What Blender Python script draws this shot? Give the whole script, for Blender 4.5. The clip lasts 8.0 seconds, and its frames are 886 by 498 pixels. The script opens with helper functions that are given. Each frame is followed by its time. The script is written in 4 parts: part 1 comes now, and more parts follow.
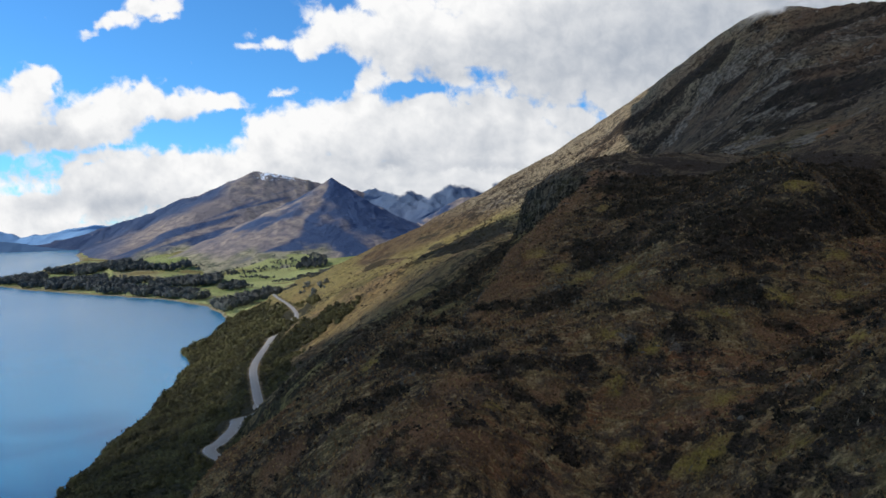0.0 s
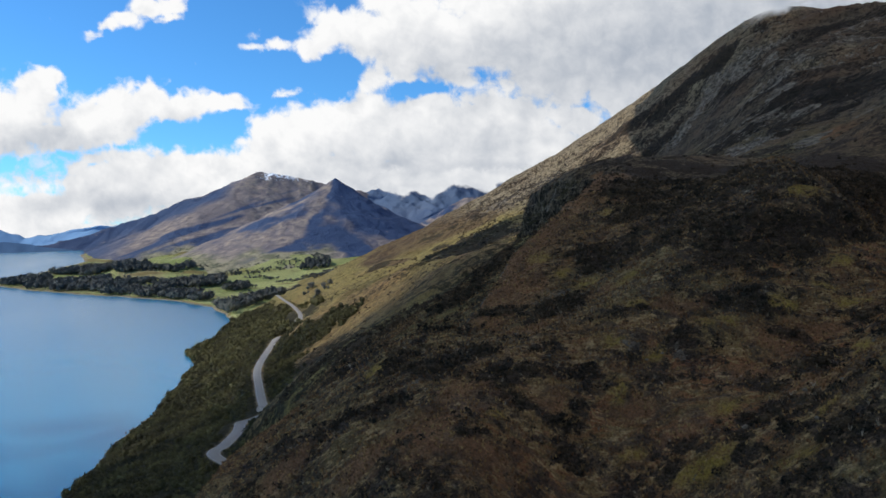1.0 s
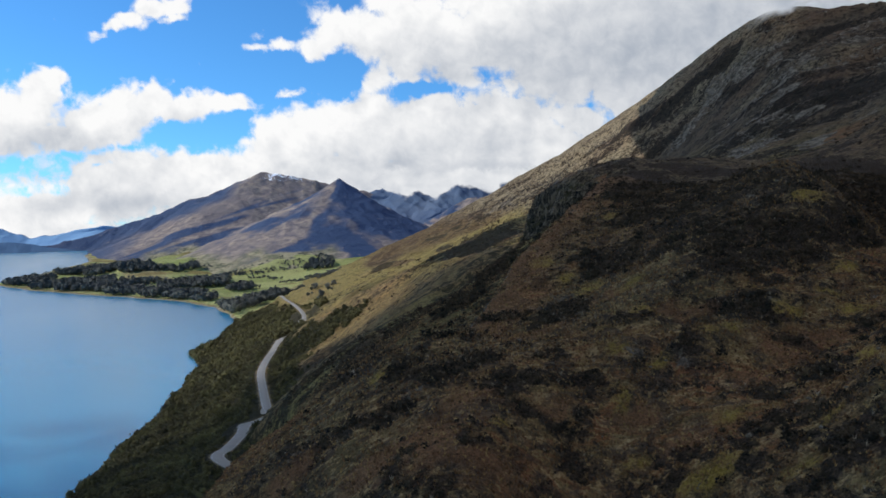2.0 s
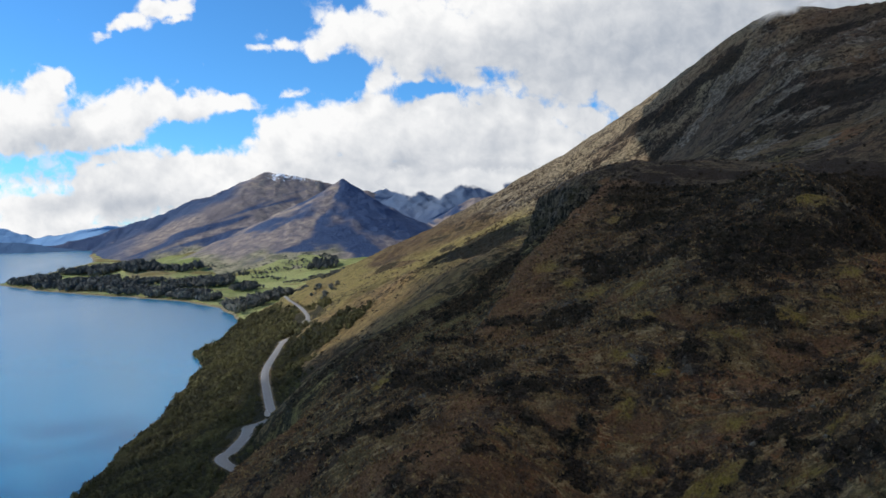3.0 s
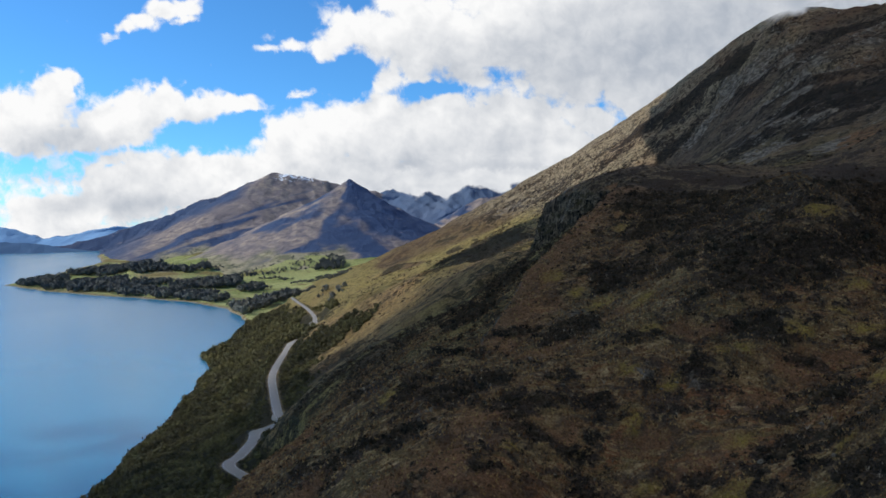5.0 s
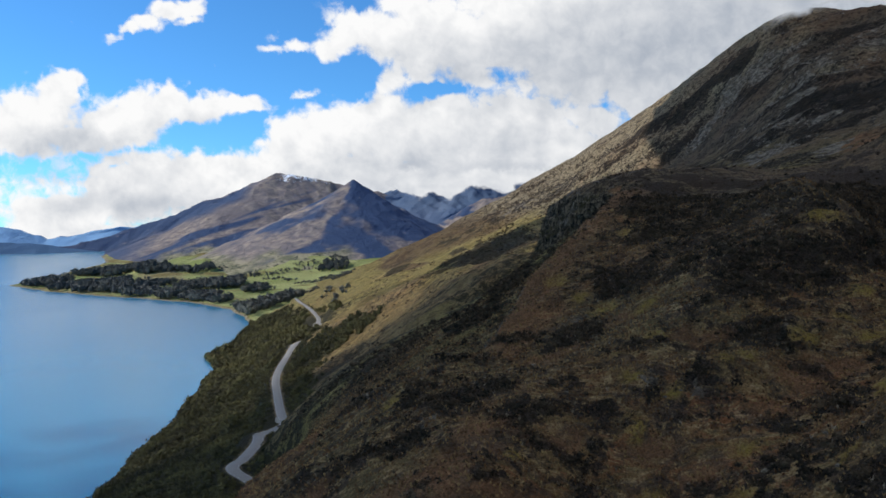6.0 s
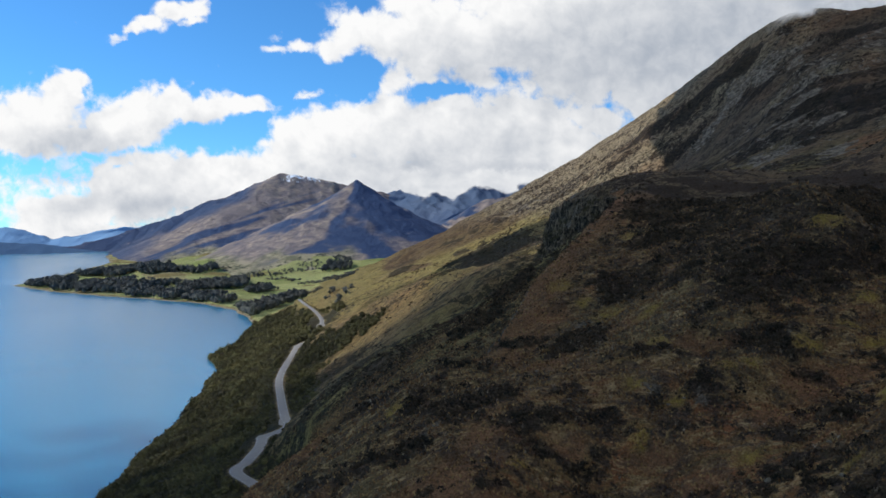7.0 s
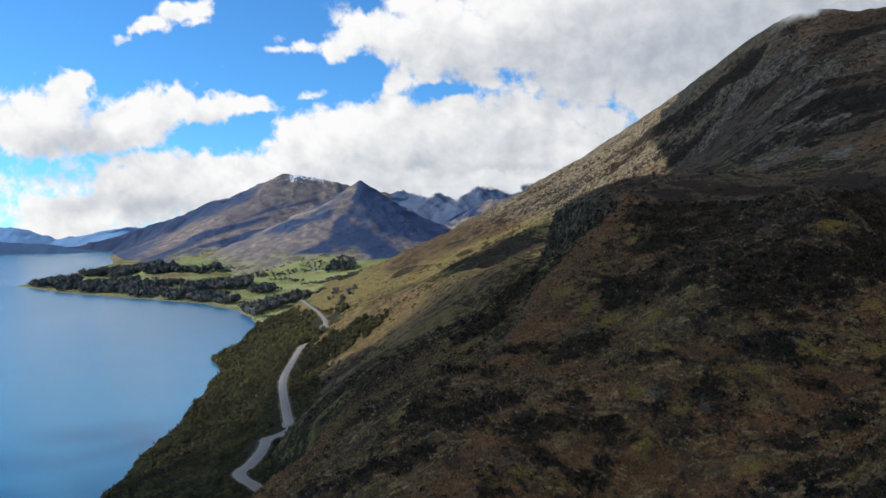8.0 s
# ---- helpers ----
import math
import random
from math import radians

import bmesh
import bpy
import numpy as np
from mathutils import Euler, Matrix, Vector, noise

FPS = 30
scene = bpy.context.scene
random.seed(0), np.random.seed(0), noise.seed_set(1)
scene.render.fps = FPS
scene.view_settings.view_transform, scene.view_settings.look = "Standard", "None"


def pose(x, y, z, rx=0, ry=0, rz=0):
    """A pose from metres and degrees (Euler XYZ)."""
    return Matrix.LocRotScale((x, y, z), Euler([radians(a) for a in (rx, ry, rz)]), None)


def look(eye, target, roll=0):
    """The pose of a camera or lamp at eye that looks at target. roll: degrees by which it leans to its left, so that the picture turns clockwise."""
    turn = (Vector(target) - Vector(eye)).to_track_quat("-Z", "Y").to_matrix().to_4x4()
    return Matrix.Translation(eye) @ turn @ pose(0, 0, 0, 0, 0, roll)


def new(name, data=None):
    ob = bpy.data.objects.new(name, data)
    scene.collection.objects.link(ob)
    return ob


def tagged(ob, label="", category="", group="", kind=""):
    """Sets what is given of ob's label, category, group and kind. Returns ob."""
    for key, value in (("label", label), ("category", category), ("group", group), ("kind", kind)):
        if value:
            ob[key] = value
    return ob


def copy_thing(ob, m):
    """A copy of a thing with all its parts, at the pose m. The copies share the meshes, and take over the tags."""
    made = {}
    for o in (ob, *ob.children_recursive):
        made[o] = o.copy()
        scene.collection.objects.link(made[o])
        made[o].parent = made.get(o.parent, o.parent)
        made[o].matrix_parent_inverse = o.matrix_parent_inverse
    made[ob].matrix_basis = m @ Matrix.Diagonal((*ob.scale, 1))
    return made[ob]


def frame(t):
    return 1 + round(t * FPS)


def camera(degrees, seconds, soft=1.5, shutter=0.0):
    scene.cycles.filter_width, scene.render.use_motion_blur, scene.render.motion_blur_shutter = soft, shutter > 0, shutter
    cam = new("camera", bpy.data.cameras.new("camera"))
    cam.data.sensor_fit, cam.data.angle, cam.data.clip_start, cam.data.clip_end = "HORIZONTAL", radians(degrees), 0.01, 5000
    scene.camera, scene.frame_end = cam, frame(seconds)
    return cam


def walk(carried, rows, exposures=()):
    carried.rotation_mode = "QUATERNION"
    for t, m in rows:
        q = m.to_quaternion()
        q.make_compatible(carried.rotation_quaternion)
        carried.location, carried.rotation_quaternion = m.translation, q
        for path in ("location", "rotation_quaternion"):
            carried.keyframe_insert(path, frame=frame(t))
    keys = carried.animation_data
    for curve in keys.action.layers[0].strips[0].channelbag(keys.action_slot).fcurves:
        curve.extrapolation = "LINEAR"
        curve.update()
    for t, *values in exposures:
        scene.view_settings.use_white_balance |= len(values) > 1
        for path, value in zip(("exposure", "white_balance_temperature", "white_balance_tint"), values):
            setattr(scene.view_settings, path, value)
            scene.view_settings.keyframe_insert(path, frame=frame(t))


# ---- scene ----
LENS = 58.42
cam = camera(LENS, 8.0, 1.6)
PATH = [
    (0.0, pose(0.0, 0.0, 152.0, 89.51, 0.0, 0.0)),
    (1.0, pose(0.03, 0.01, 153.37, 89.513, 0.028, 0.268)),
    (2.0, pose(0.06, 0.01, 154.75, 89.5, 0.05, 0.53)),
    (3.0, pose(0.09, 0.01, 156.12, 89.485, 0.064, 0.792)),
    (4.0, pose(0.12, 0.0, 157.5, 89.468, 0.074, 1.043)),
    (5.0, pose(0.14, -0.02, 158.87, 89.47, 0.07, 1.298)),
    (6.0, pose(0.16, -0.05, 160.25, 89.487, 0.056, 1.551)),
    (7.0, pose(0.18, -0.08, 161.62, 89.49, 0.032, 1.793)),
    (8.0, pose(0.2, -0.1, 163.0, 89.5, 0.0, 2.035)),
]
walk(cam, PATH)

# ---- light ----
SUN_TO = Vector((-0.81, 0.11, 0.575)).normalized()
world = bpy.data.worlds.new("world")
scene.world = world
world.use_nodes = True
wn = world.node_tree.nodes
sky = wn.new("ShaderNodeTexSky")
sky.sky_type = "NISHITA"
sky.sun_disc = False
sky.sun_elevation = math.asin(SUN_TO.z)
sky.sun_rotation = math.atan2(SUN_TO.x, SUN_TO.y)
sky.altitude = 1500
sky.air_density = 1.0
sky.dust_density = 0.2
sky.ozone_density = 3.0
wn["Background"].inputs[1].default_value = 0.125
tint = wn.new("ShaderNodeMix")
tint.data_type, tint.blend_type = "RGBA", "MULTIPLY"
tint.inputs[0].default_value = 1.0
tint.inputs[7].default_value = (0.47, 0.99, 1.36, 1)
world.node_tree.links.new(sky.outputs[0], tint.inputs[6])
world.node_tree.links.new(tint.outputs[2], wn["Background"].inputs[0])
sun = new("sun", bpy.data.lights.new("sun", "SUN"))
sun.data.energy = 4.8
sun.data.angle = radians(0.53)
sun.data.color = (1.0, 0.95, 0.87)
sun.matrix_world = look(SUN_TO * 2000, (0, 0, 0))


# ---- noise ----
def lattice(ix, iy, seed):
    h = (ix * 374761393 + iy * 668265263 + seed * 974634777) & 0x7FFFFFFF
    h = ((h ^ (h >> 13)) * 1274126177) & 0x7FFFFFFF
    return ((h ^ (h >> 16)) & 0xFFFF) / 65535.0


def vnoise(x, y, seed=0):
    """Smooth noise from -1 to 1 with features one unit wide."""
    x, y = np.asarray(x, float), np.asarray(y, float)
    fx, fy = np.floor(x), np.floor(y)
    ix, iy = fx.astype(np.int64), fy.astype(np.int64)
    u, v = x - fx, y - fy
    u, v = u * u * u * (u * (u * 6 - 15) + 10), v * v * v * (v * (v * 6 - 15) + 10)
    a = lattice(ix, iy, seed) * (1 - u) + lattice(ix + 1, iy, seed) * u
    b = lattice(ix, iy + 1, seed) * (1 - u) + lattice(ix + 1, iy + 1, seed) * u
    return (a * (1 - v) + b * v) * 2 - 1


def fbm(x, y, octaves=4, seed=0, gain=0.5):
    total, amp, norm = 0.0, 1.0, 0.0
    for k in range(octaves):
        total = total + amp * vnoise(x, y, seed + k)
        norm += amp
        amp *= gain
        x, y = (x * 0.8 - y * 0.6) * 2.03 + 17.3, (x * 0.6 + y * 0.8) * 2.03 - 9.1
    return total / norm


def ridged(x, y, octaves=4, seed=0, gain=0.5):
    total, amp, norm = 0.0, 1.0, 0.0
    for k in range(octaves):
        total = total + amp * (1 - np.abs(vnoise(x, y, seed + k)) * 2)
        norm += amp
        amp *= gain
        x, y = (x * 0.8 - y * 0.6) * 2.03 + 7.3, (x * 0.6 + y * 0.8) * 2.03 - 3.1
    return total / norm


def step(a, b, x):
    t = np.clip((x - a) / (b - a), 0, 1)
    return t * t * (3 - 2 * t)


# ---- the lie of the land ----
# Cross-sections of the hillside, fitted to the camera's view: control heights over the lake, each at a distance north,
# at even spacings from the lake side to the uphill side; the spacing widens with the distance.
SECTIONS = []


def section(*heights):
    SECTIONS.append(heights)


section(75, 74, 75, 78, 84, 90, 95, 97, 93, 86, 87, 92, 109, 131, 154)
section(58, 64, 69, 72, 76, 85, 100, 110, 101, 101, 108, 123, 136, 154, 173)
section(39, 54, 65, 67, 68, 84, 109, 129, 94, 117, 138, 153, 159, 173, 191)
section(15, 41, 60, 62, 66, 104, 118, 135, 139, 132, 120, 162, 164, 182, 210)
section(-12, 16, 40, 53, 70, 106, 129, 122, 129, 166, 159, 134, 142, 186, 236)
section(-34, -12, 12, 39, 57, 49, 102, 139, 164, 155, 197, 129, 142, 203, 270)
section(-47, -32, -15, 19, 60, 66, 130, 121, 184, 178, 184, 180, 204, 247, 306)
section(-52, -39, -25, -8, 27, 36, 103, 127, 185, 208, 193, 243, 270, 305, 352)
section(-57, -45, -34, -37, 16, 34, 81, 142, 164, 211, 197, 233, 301, 358, 413)
section(-67, -54, -43, -40, -11, 35, 108, 144, 173, 188, 261, 295, 338, 416, 498)
section(-82, -68, -54, -42, -21, 20, 101, 145, 202, 235, 375, 356, 393, 512, 609)
section(-104, -89, -74, -56, -23, 21, 86, 140, 239, 146, 390, 502, 512, 663, 725)
section(-131, -115, -96, -68, -25, -7, 114, 133, 232, 468, 689, 483, 557, 659, 722)
section(-161, -142, -120, -91, -47, -4, 126, 253, 410, 484, 482, 363, 558, 580, 632)
section(-191, -169, -146, -122, -93, -48, 70, 145, 187, 367, 454, 548, 622, 593, 549)
NET = np.array(SECTIONS, float)
ROWS, COLS = NET.shape
ROW_STEP, COL_FIRST, COL_STEP = 0.22, -0.9, 0.13


def spline(t, n):
    t = np.clip(t, 0, n - 1 - 1e-6)
    i = np.floor(t).astype(int)
    u = t - i
    w = np.stack([(1 - u) ** 3, 3 * u ** 3 - 6 * u ** 2 + 4, -3 * u ** 3 + 3 * u ** 2 + 3 * u + 1, u ** 3], -1) / 6
    return np.clip(i[..., None] + np.arange(-1, 3), 0, n - 1), w


def hillside(x, y):
    yy = np.maximum(y + 40, 100)
    a = x / yy
    ia, wa = spline((a - COL_FIRST) / COL_STEP, COLS)
    iq, wq = spline(np.log(yy / 100) / ROW_STEP, ROWS)
    z = 0.0
    for i in range(4):
        for j in range(4):
            z = z + wq[..., i] * wa[..., j] * NET[iq[..., i], ia[..., j]]
    z = z + np.minimum(a - COL_FIRST, 0) * yy * 0.55
    return np.maximum(z, -45)


def lake_level(y):
    t = np.maximum(y - 2850.0, 0)
    return 0.0726 * t * t / (t + 120)


FRONT_X = (-1800, -1665, -1340, -1092, -880, -721, -558, -470, -429, -380, 2000)
FRONT_Y = (3000, 2865, 2530, 2338, 2195, 2086, 1867, 1680, 1565, 1500, 1400)
LEFT_Y = (2700, 2837, 3300, 3800, 4100, 5200)
LEFT_X = (-1640, -1680, -1700, -1735, -1900, -2300)


def lowland(x, y):
    """The farmed flats and the wooded point beyond the hillside."""
    wob = 14 * fbm(x / 90, y / 90, 3, 40)
    inland = np.minimum(y - np.interp(x, FRONT_X, FRONT_Y), (x - np.interp(y, LEFT_Y, LEFT_X)) * 1.2) + wob
    rise = np.clip(inland * 0.12, -25, 5) + 32 * step(300, 1700, inland) + 5 * step(60, 300, inland) * fbm(x / 220, y / 220, 3, 41)
    knobs = step(250, 600, inland) * step(2900, 3250, y) * step(3900, 3600, y) * step(-420, -700, x)
    rise = rise + knobs * (18 + 42 * np.clip(fbm(x / 190, y / 150, 3, 43) + 0.2, 0, 1))
    rise = rise + 62 * step(2700, 3500, y) * step(-900, -450, x)
    return lake_level(y) + rise


ROAD_POINTS = [(-110, -400, 50), (-100, -150, 51), (-92, 0, 53), (-84, 120, 55), (-72, 215, 58), (-70, 270, 60), (-82, 312, 62), (-98, 332, 64), (-99, 352, 63),
               (-102, 385, 61), (-107, 412, 59), (-104, 430, 57.5), (-102, 447, 57), (-110, 472, 57), (-126, 530, 57), (-141.5, 590, 56.5), (-153, 650, 55), (-172.5, 770, 50), (-185, 855, 48),
               (-183, 885, 48.5), (-173, 908, 49), (-167, 932, 50), (-173, 962, 52), (-186, 995, 53), (-200, 1080, 55), (-232, 1190, 58), (-268, 1290, 61), (-300, 1400, 60)]


LAYBYS = [(-107.5, 458, 57.0, 17, 3.2, 1.85), (-107, 404, 59.45, 13, 2.9, 1.75), (-190.5, 1030, 53.95, 42, 6.5, 1.72), (-184, 848, 48.1, 22, 5.0, 1.72)]


def edge_side(x, y, line):
    """Signed distance to a line in plan: above 0 on its right hand."""
    best, side = np.full(x.shape, 1e9), np.ones(x.shape)
    for (ax, ay), (bx, by) in zip(line[:-1], line[1:]):
        dx, dy = bx - ax, by - ay
        t = np.clip(((x - ax) * dx + (y - ay) * dy) / (dx * dx + dy * dy), 0, 1)
        ex, ey = x - ax - t * dx, y - ay - t * dy
        r = np.hypot(ex, ey)
        closer = r < best - 1e-6
        best = np.where(closer, r, best)
        side = np.where(closer, np.sign(ex * dy - ey * dx), side)
    return best * side


RIM = [(-47, 158), (-36, 178), (-27, 190), (-10, 188), (-2, 197), (8, 219), (13, 234), (20, 252), (29, 268), (40, 291), (53, 318), (64, 338)]
SHOULDER = [(50, 455), (34, 530), (12, 610), (-16, 690), (-52, 790), (-88, 880)]
CRAG = [(66, 348), (53, 368), (46, 390), (42, 416), (41, 442), (50, 470), (66, 492)]
LEDGE = [(52, 160), (67, 172), (75, 178), (84, 184), (94, 190), (111, 198), (160, 216)]
DOME = [(95, 292), (101, 262), (110, 238), (113, 225), (112, 208)]
KNOLLS = [(88, 236, 30, 26, 2.5), (36, 157, 12, 9, 1.6), (64, 158, 14, 10, -1.0), (20, 230, 16, 20, 2), (-27, 192, 9, 12, 1.0)]


def features(x, y):
    """Crags, gullies and knolls that the sections are too coarse for."""
    x, y = np.asarray(x, float), np.asarray(y, float)
    out = 1.0 * np.exp(-((x + 162) / 12) ** 2 - ((y - 886) / 11) ** 2)
    out += 5.5 * np.exp(-((x + 348) / 22) ** 2 - ((y - 1100) / 42) ** 2) - 3.2 * np.exp(-((x + 318) / 26) ** 2 - ((y - 960) / 50) ** 2)
    out += 1.5 * np.exp(-((x + 282) / 16) ** 2 - ((y - 790) / 22) ** 2) + 1.0 * np.exp(-((x + 250) / 12) ** 2 - ((y - 620) / 18) ** 2)
    box = (x > -260) & (x < 300) & (y > 60) & (y < 1000)
    px, py = x[box], y[box]
    wob = 2.5 * fbm(px / 11, py / 11, 3, 31)
    s = edge_side(px, py, RIM) + wob * 0.5
    z = 4.5 * np.tanh(s / 2.5) * np.exp(-(s / 24) ** 2)
    s = edge_side(px, py, CRAG) + wob * 1.4
    end = np.exp(-((py - 422) / 62) ** 4)
    z += 16 * np.tanh(s / 4.5) * np.exp(-(s / 50) ** 2) * end
    z += 3.5 * ridged(px / 9, py / 16, 3, 33) * np.exp(-((s + 4) / 10) ** 2) * end
    s = edge_side(px, py, LEDGE) + wob * 0.6
    z += 3.5 * np.tanh(s / 3) * np.exp(-(s / 16) ** 2)
    s = edge_side(px, py, DOME) + wob * 0.5
    z += 5.0 * np.tanh(s / 4) * np.exp(-(s / 20) ** 2)
    s = edge_side(px, py, SHOULDER) + wob * 2.5
    z += 7.0 * np.tanh(-s / 9) * np.exp(-(s / 62) ** 2) * np.exp(-((py - 670) / 190) ** 4)
    for kx, ky, rx, ry, h in KNOLLS:
        z += h * np.exp(-((px - kx) / rx) ** 2 - ((py - ky) / ry) ** 2)
    z += 1.3 * ridged(px / 26, py / 9, 4, 35) * np.clip((330 - py) / 80, 0, 1)
    out[box] += z
    return out


def smooth_line(points, steps=12):
    """A smooth curve through points."""
    p = np.array(points, float)
    p = np.vstack([2 * p[0] - p[1], p, 2 * p[-1] - p[-2]])
    out = []
    for k in range(1, len(p) - 2):
        t = np.linspace(0, 1, steps, endpoint=False)[:, None]
        a, b, c, d = p[k - 1], p[k], p[k + 1], p[k + 2]
        out.append(0.5 * (2 * b + (c - a) * t + (2 * a - 5 * b + 4 * c - d) * t * t + (3 * b - a - 3 * c + d) * t ** 3))
    return np.vstack(out + [p[-2:-1]])


ROAD_LINE = smooth_line(ROAD_POINTS)


def road_near(x, y):
    """Distance to the road's middle and the road's height there."""
    x, y = np.asarray(x, float), np.asarray(y, float)
    dist, level = np.full(x.shape, 1e9), np.zeros(x.shape)
    box = (x > -330) & (x < 10) & (y > -420) & (y < 1480)
    px, py = x[box], y[box]
    best, lev = np.full(px.shape, 1e9), np.zeros(px.shape)
    for a, b in zip(ROAD_LINE[:-1], ROAD_LINE[1:]):
        near = np.abs(py - a[1]) < 90
        if not near.any():
            continue
        qx, qy = px[near], py[near]
        d = b - a
        t = np.clip(((qx - a[0]) * d[0] + (qy - a[1]) * d[1]) / (d[0] ** 2 + d[1] ** 2), 0, 1)
        r = np.hypot(qx - a[0] - t * d[0], qy - a[1] - t * d[1])
        old = best[near]
        lev[near] = np.where(r < old, a[2] + t * d[2], lev[near])
        best[near] = np.minimum(old, r)
    dist[box], level[box] = best, lev
    return dist, level


def land(x, y, fine=True):
    x, y = np.asarray(x, float), np.asarray(y, float)
    z = hillside(x, y)
    z = z + features(x, y) - 5.5 * np.exp(-((x + 40) / 17) ** 2 - ((y - 178) / 26) ** 2)
    dry = step(0, 12, z)
    grow = np.clip((y + 60) / 500, 0.3, 2.2)
    z = z + dry * (grow * 3.2 * fbm(x / 55, y / 55, 3, 3) + 1.5 * fbm(x / 17, y / 17, 3, 9))
    high = step(150, 330, z) * step(450, 700, y)
    z = z + high * (15 * ridged((0.8 * x - 0.6 * y) / 240, (0.6 * x + 0.8 * y) / 80, 5, 21) - 4) * step(1420, 1250, 0.6 * x + 0.8 * y)
    knobbly = step(0.05, 0.4, fbm((0.8 * x - 0.6 * y) / 110, (0.6 * x + 0.8 * y) / 26, 4, 60))
    z = z + high * knobbly * step(1420, 1250, 0.6 * x + 0.8 * y) * (9 * ridged(x / 34, y / 34, 4, 23) - 2)
    gully = step(310, 400, y) * step(1250, 1000, y) * step(45, 80, z) * step(215, 160, z)
    z = z + gully * (4.2 * ridged(x / 260 + 0.25 * fbm(x / 60, y / 60, 2, 25), y / 62 - x / 400, 4, 27, 0.45) + 1.4 * fbm(x / 40, y / 14, 3, 29) - 1.2)
    low = lowland(x, y)
    z = np.where(y > 1450, np.maximum(z, low), z)
    d, level = road_near(x, y)
    z = level + (z - level) * step(5.5, 18, d)
    if fine:
        z = z + dry * step(5, 9, d) * (0.45 * fbm(x / 4.2, y / 4.2, 3, 15) * np.clip(1.6 - y / 500, 0, 1))
    return z


# ---- meshes ----
def grid_faces(rows, cols):
    i = (np.arange(rows - 1)[:, None] * cols + np.arange(cols - 1)[None, :]).ravel()
    return np.stack([i, i + 1, i + cols + 1, i + cols], 1)


def sheet(name, verts, faces, material, smooth=True, values=None):
    """A mesh object from arrays. values: named numbers per vertex."""
    me = bpy.data.meshes.new(name)
    verts, faces = np.asarray(verts, np.float32), np.asarray(faces, np.int32)
    me.vertices.add(len(verts))
    me.vertices.foreach_set("co", verts.ravel())
    me.loops.add(faces.size)
    me.loops.foreach_set("vertex_index", faces.ravel())
    me.polygons.add(len(faces))
    me.polygons.foreach_set("loop_start", np.arange(len(faces), dtype=np.int32) * faces.shape[1])
    me.polygons.foreach_set("use_smooth", np.full(len(faces), smooth))
    for key, v in (values or {}).items():
        at = me.attributes.new(key, "FLOAT", "POINT")
        at.data.foreach_set("value", np.asarray(v, np.float32).ravel())
    me.update(calc_edges=True)
    me.materials.append(material)
    return new(name, me)


# ---- materials ----
class Graph:
    def __init__(self, name):
        self.mat = bpy.data.materials.new(name)
        self.mat.use_nodes = True
        self.tree = self.mat.node_tree
        self.nodes = self.tree.nodes
        self.bsdf = self.nodes["Principled BSDF"]
        self.out = self.nodes["Material Output"]

    def link(self, a, b):
        self.tree.links.new(a, b)

    def put(self, socket, value):
        if isinstance(value, bpy.types.NodeSocket):
            self.link(value, socket)
        elif isinstance(value, tuple) and len(value) == 3 and socket.type == "RGBA":
            socket.default_value = (*value, 1)
        else:
            socket.default_value = value

    def coord(self):
        return self.nodes.new("ShaderNodeTexCoord").outputs["Object"]

    def noise(self, scale, detail=4.0, rough=0.55, vec=None, warp=0.0, stretch=None):
        n = self.nodes.new("ShaderNodeTexNoise")
        n.inputs["Scale"].default_value = scale
        n.inputs["Detail"].default_value = detail
        n.inputs["Roughness"].default_value = rough
        n.inputs["Distortion"].default_value = warp
        v = vec or self.coord()
        if stretch:
            m = self.nodes.new("ShaderNodeMapping")
            m.inputs["Scale"].default_value = stretch
            self.link(v, m.inputs["Vector"])
            v = m.outputs[0]
        self.link(v, n.inputs["Vector"])
        return n.outputs["Fac"]

    def attr(self, name):
        n = self.nodes.new("ShaderNodeAttribute")
        n.attribute_name = name
        return n.outputs["Fac"]

    def math(self, op, a, b=0.0, clamp=False):
        n = self.nodes.new("ShaderNodeMath")
        n.operation = op
        n.use_clamp = clamp
        self.put(n.inputs[0], a)
        self.put(n.inputs[1], b)
        return n.outputs[0]

    def ramp(self, fac, lo, hi, a=0.0, b=1.0):
        n = self.nodes.new("ShaderNodeMapRange")
        n.interpolation_type = "SMOOTHSTEP"
        self.put(n.inputs["Value"], fac)
        for key, v in (("From Min", lo), ("From Max", hi), ("To Min", a), ("To Max", b)):
            n.inputs[key].default_value = v
        return n.outputs["Result"]

    def mix(self, fac, a, b, how="MIX"):
        n = self.nodes.new("ShaderNodeMix")
        n.data_type = "RGBA"
        n.blend_type = how
        self.put(n.inputs[0], fac)
        self.put(n.inputs[6], a)
        self.put(n.inputs[7], b)
        return n.outputs[2]

    def bump(self, height, strength=0.5, distance=0.1, under=None):
        n = self.nodes.new("ShaderNodeBump")
        n.inputs["Strength"].default_value = strength
        n.inputs["Distance"].default_value = distance
        self.link(height, n.inputs["Height"])
        if under:
            self.link(under, n.inputs["Normal"])
        return n.outputs[0]

    def done(self, color, rough=0.9, normal=None, spec=0.2):
        self.put(self.bsdf.inputs["Base Color"], color)
        self.put(self.bsdf.inputs["Roughness"], rough)
        self.bsdf.inputs["Specular IOR Level"].default_value = spec
        if normal:
            self.link(normal, self.bsdf.inputs["Normal"])
        return self.mat


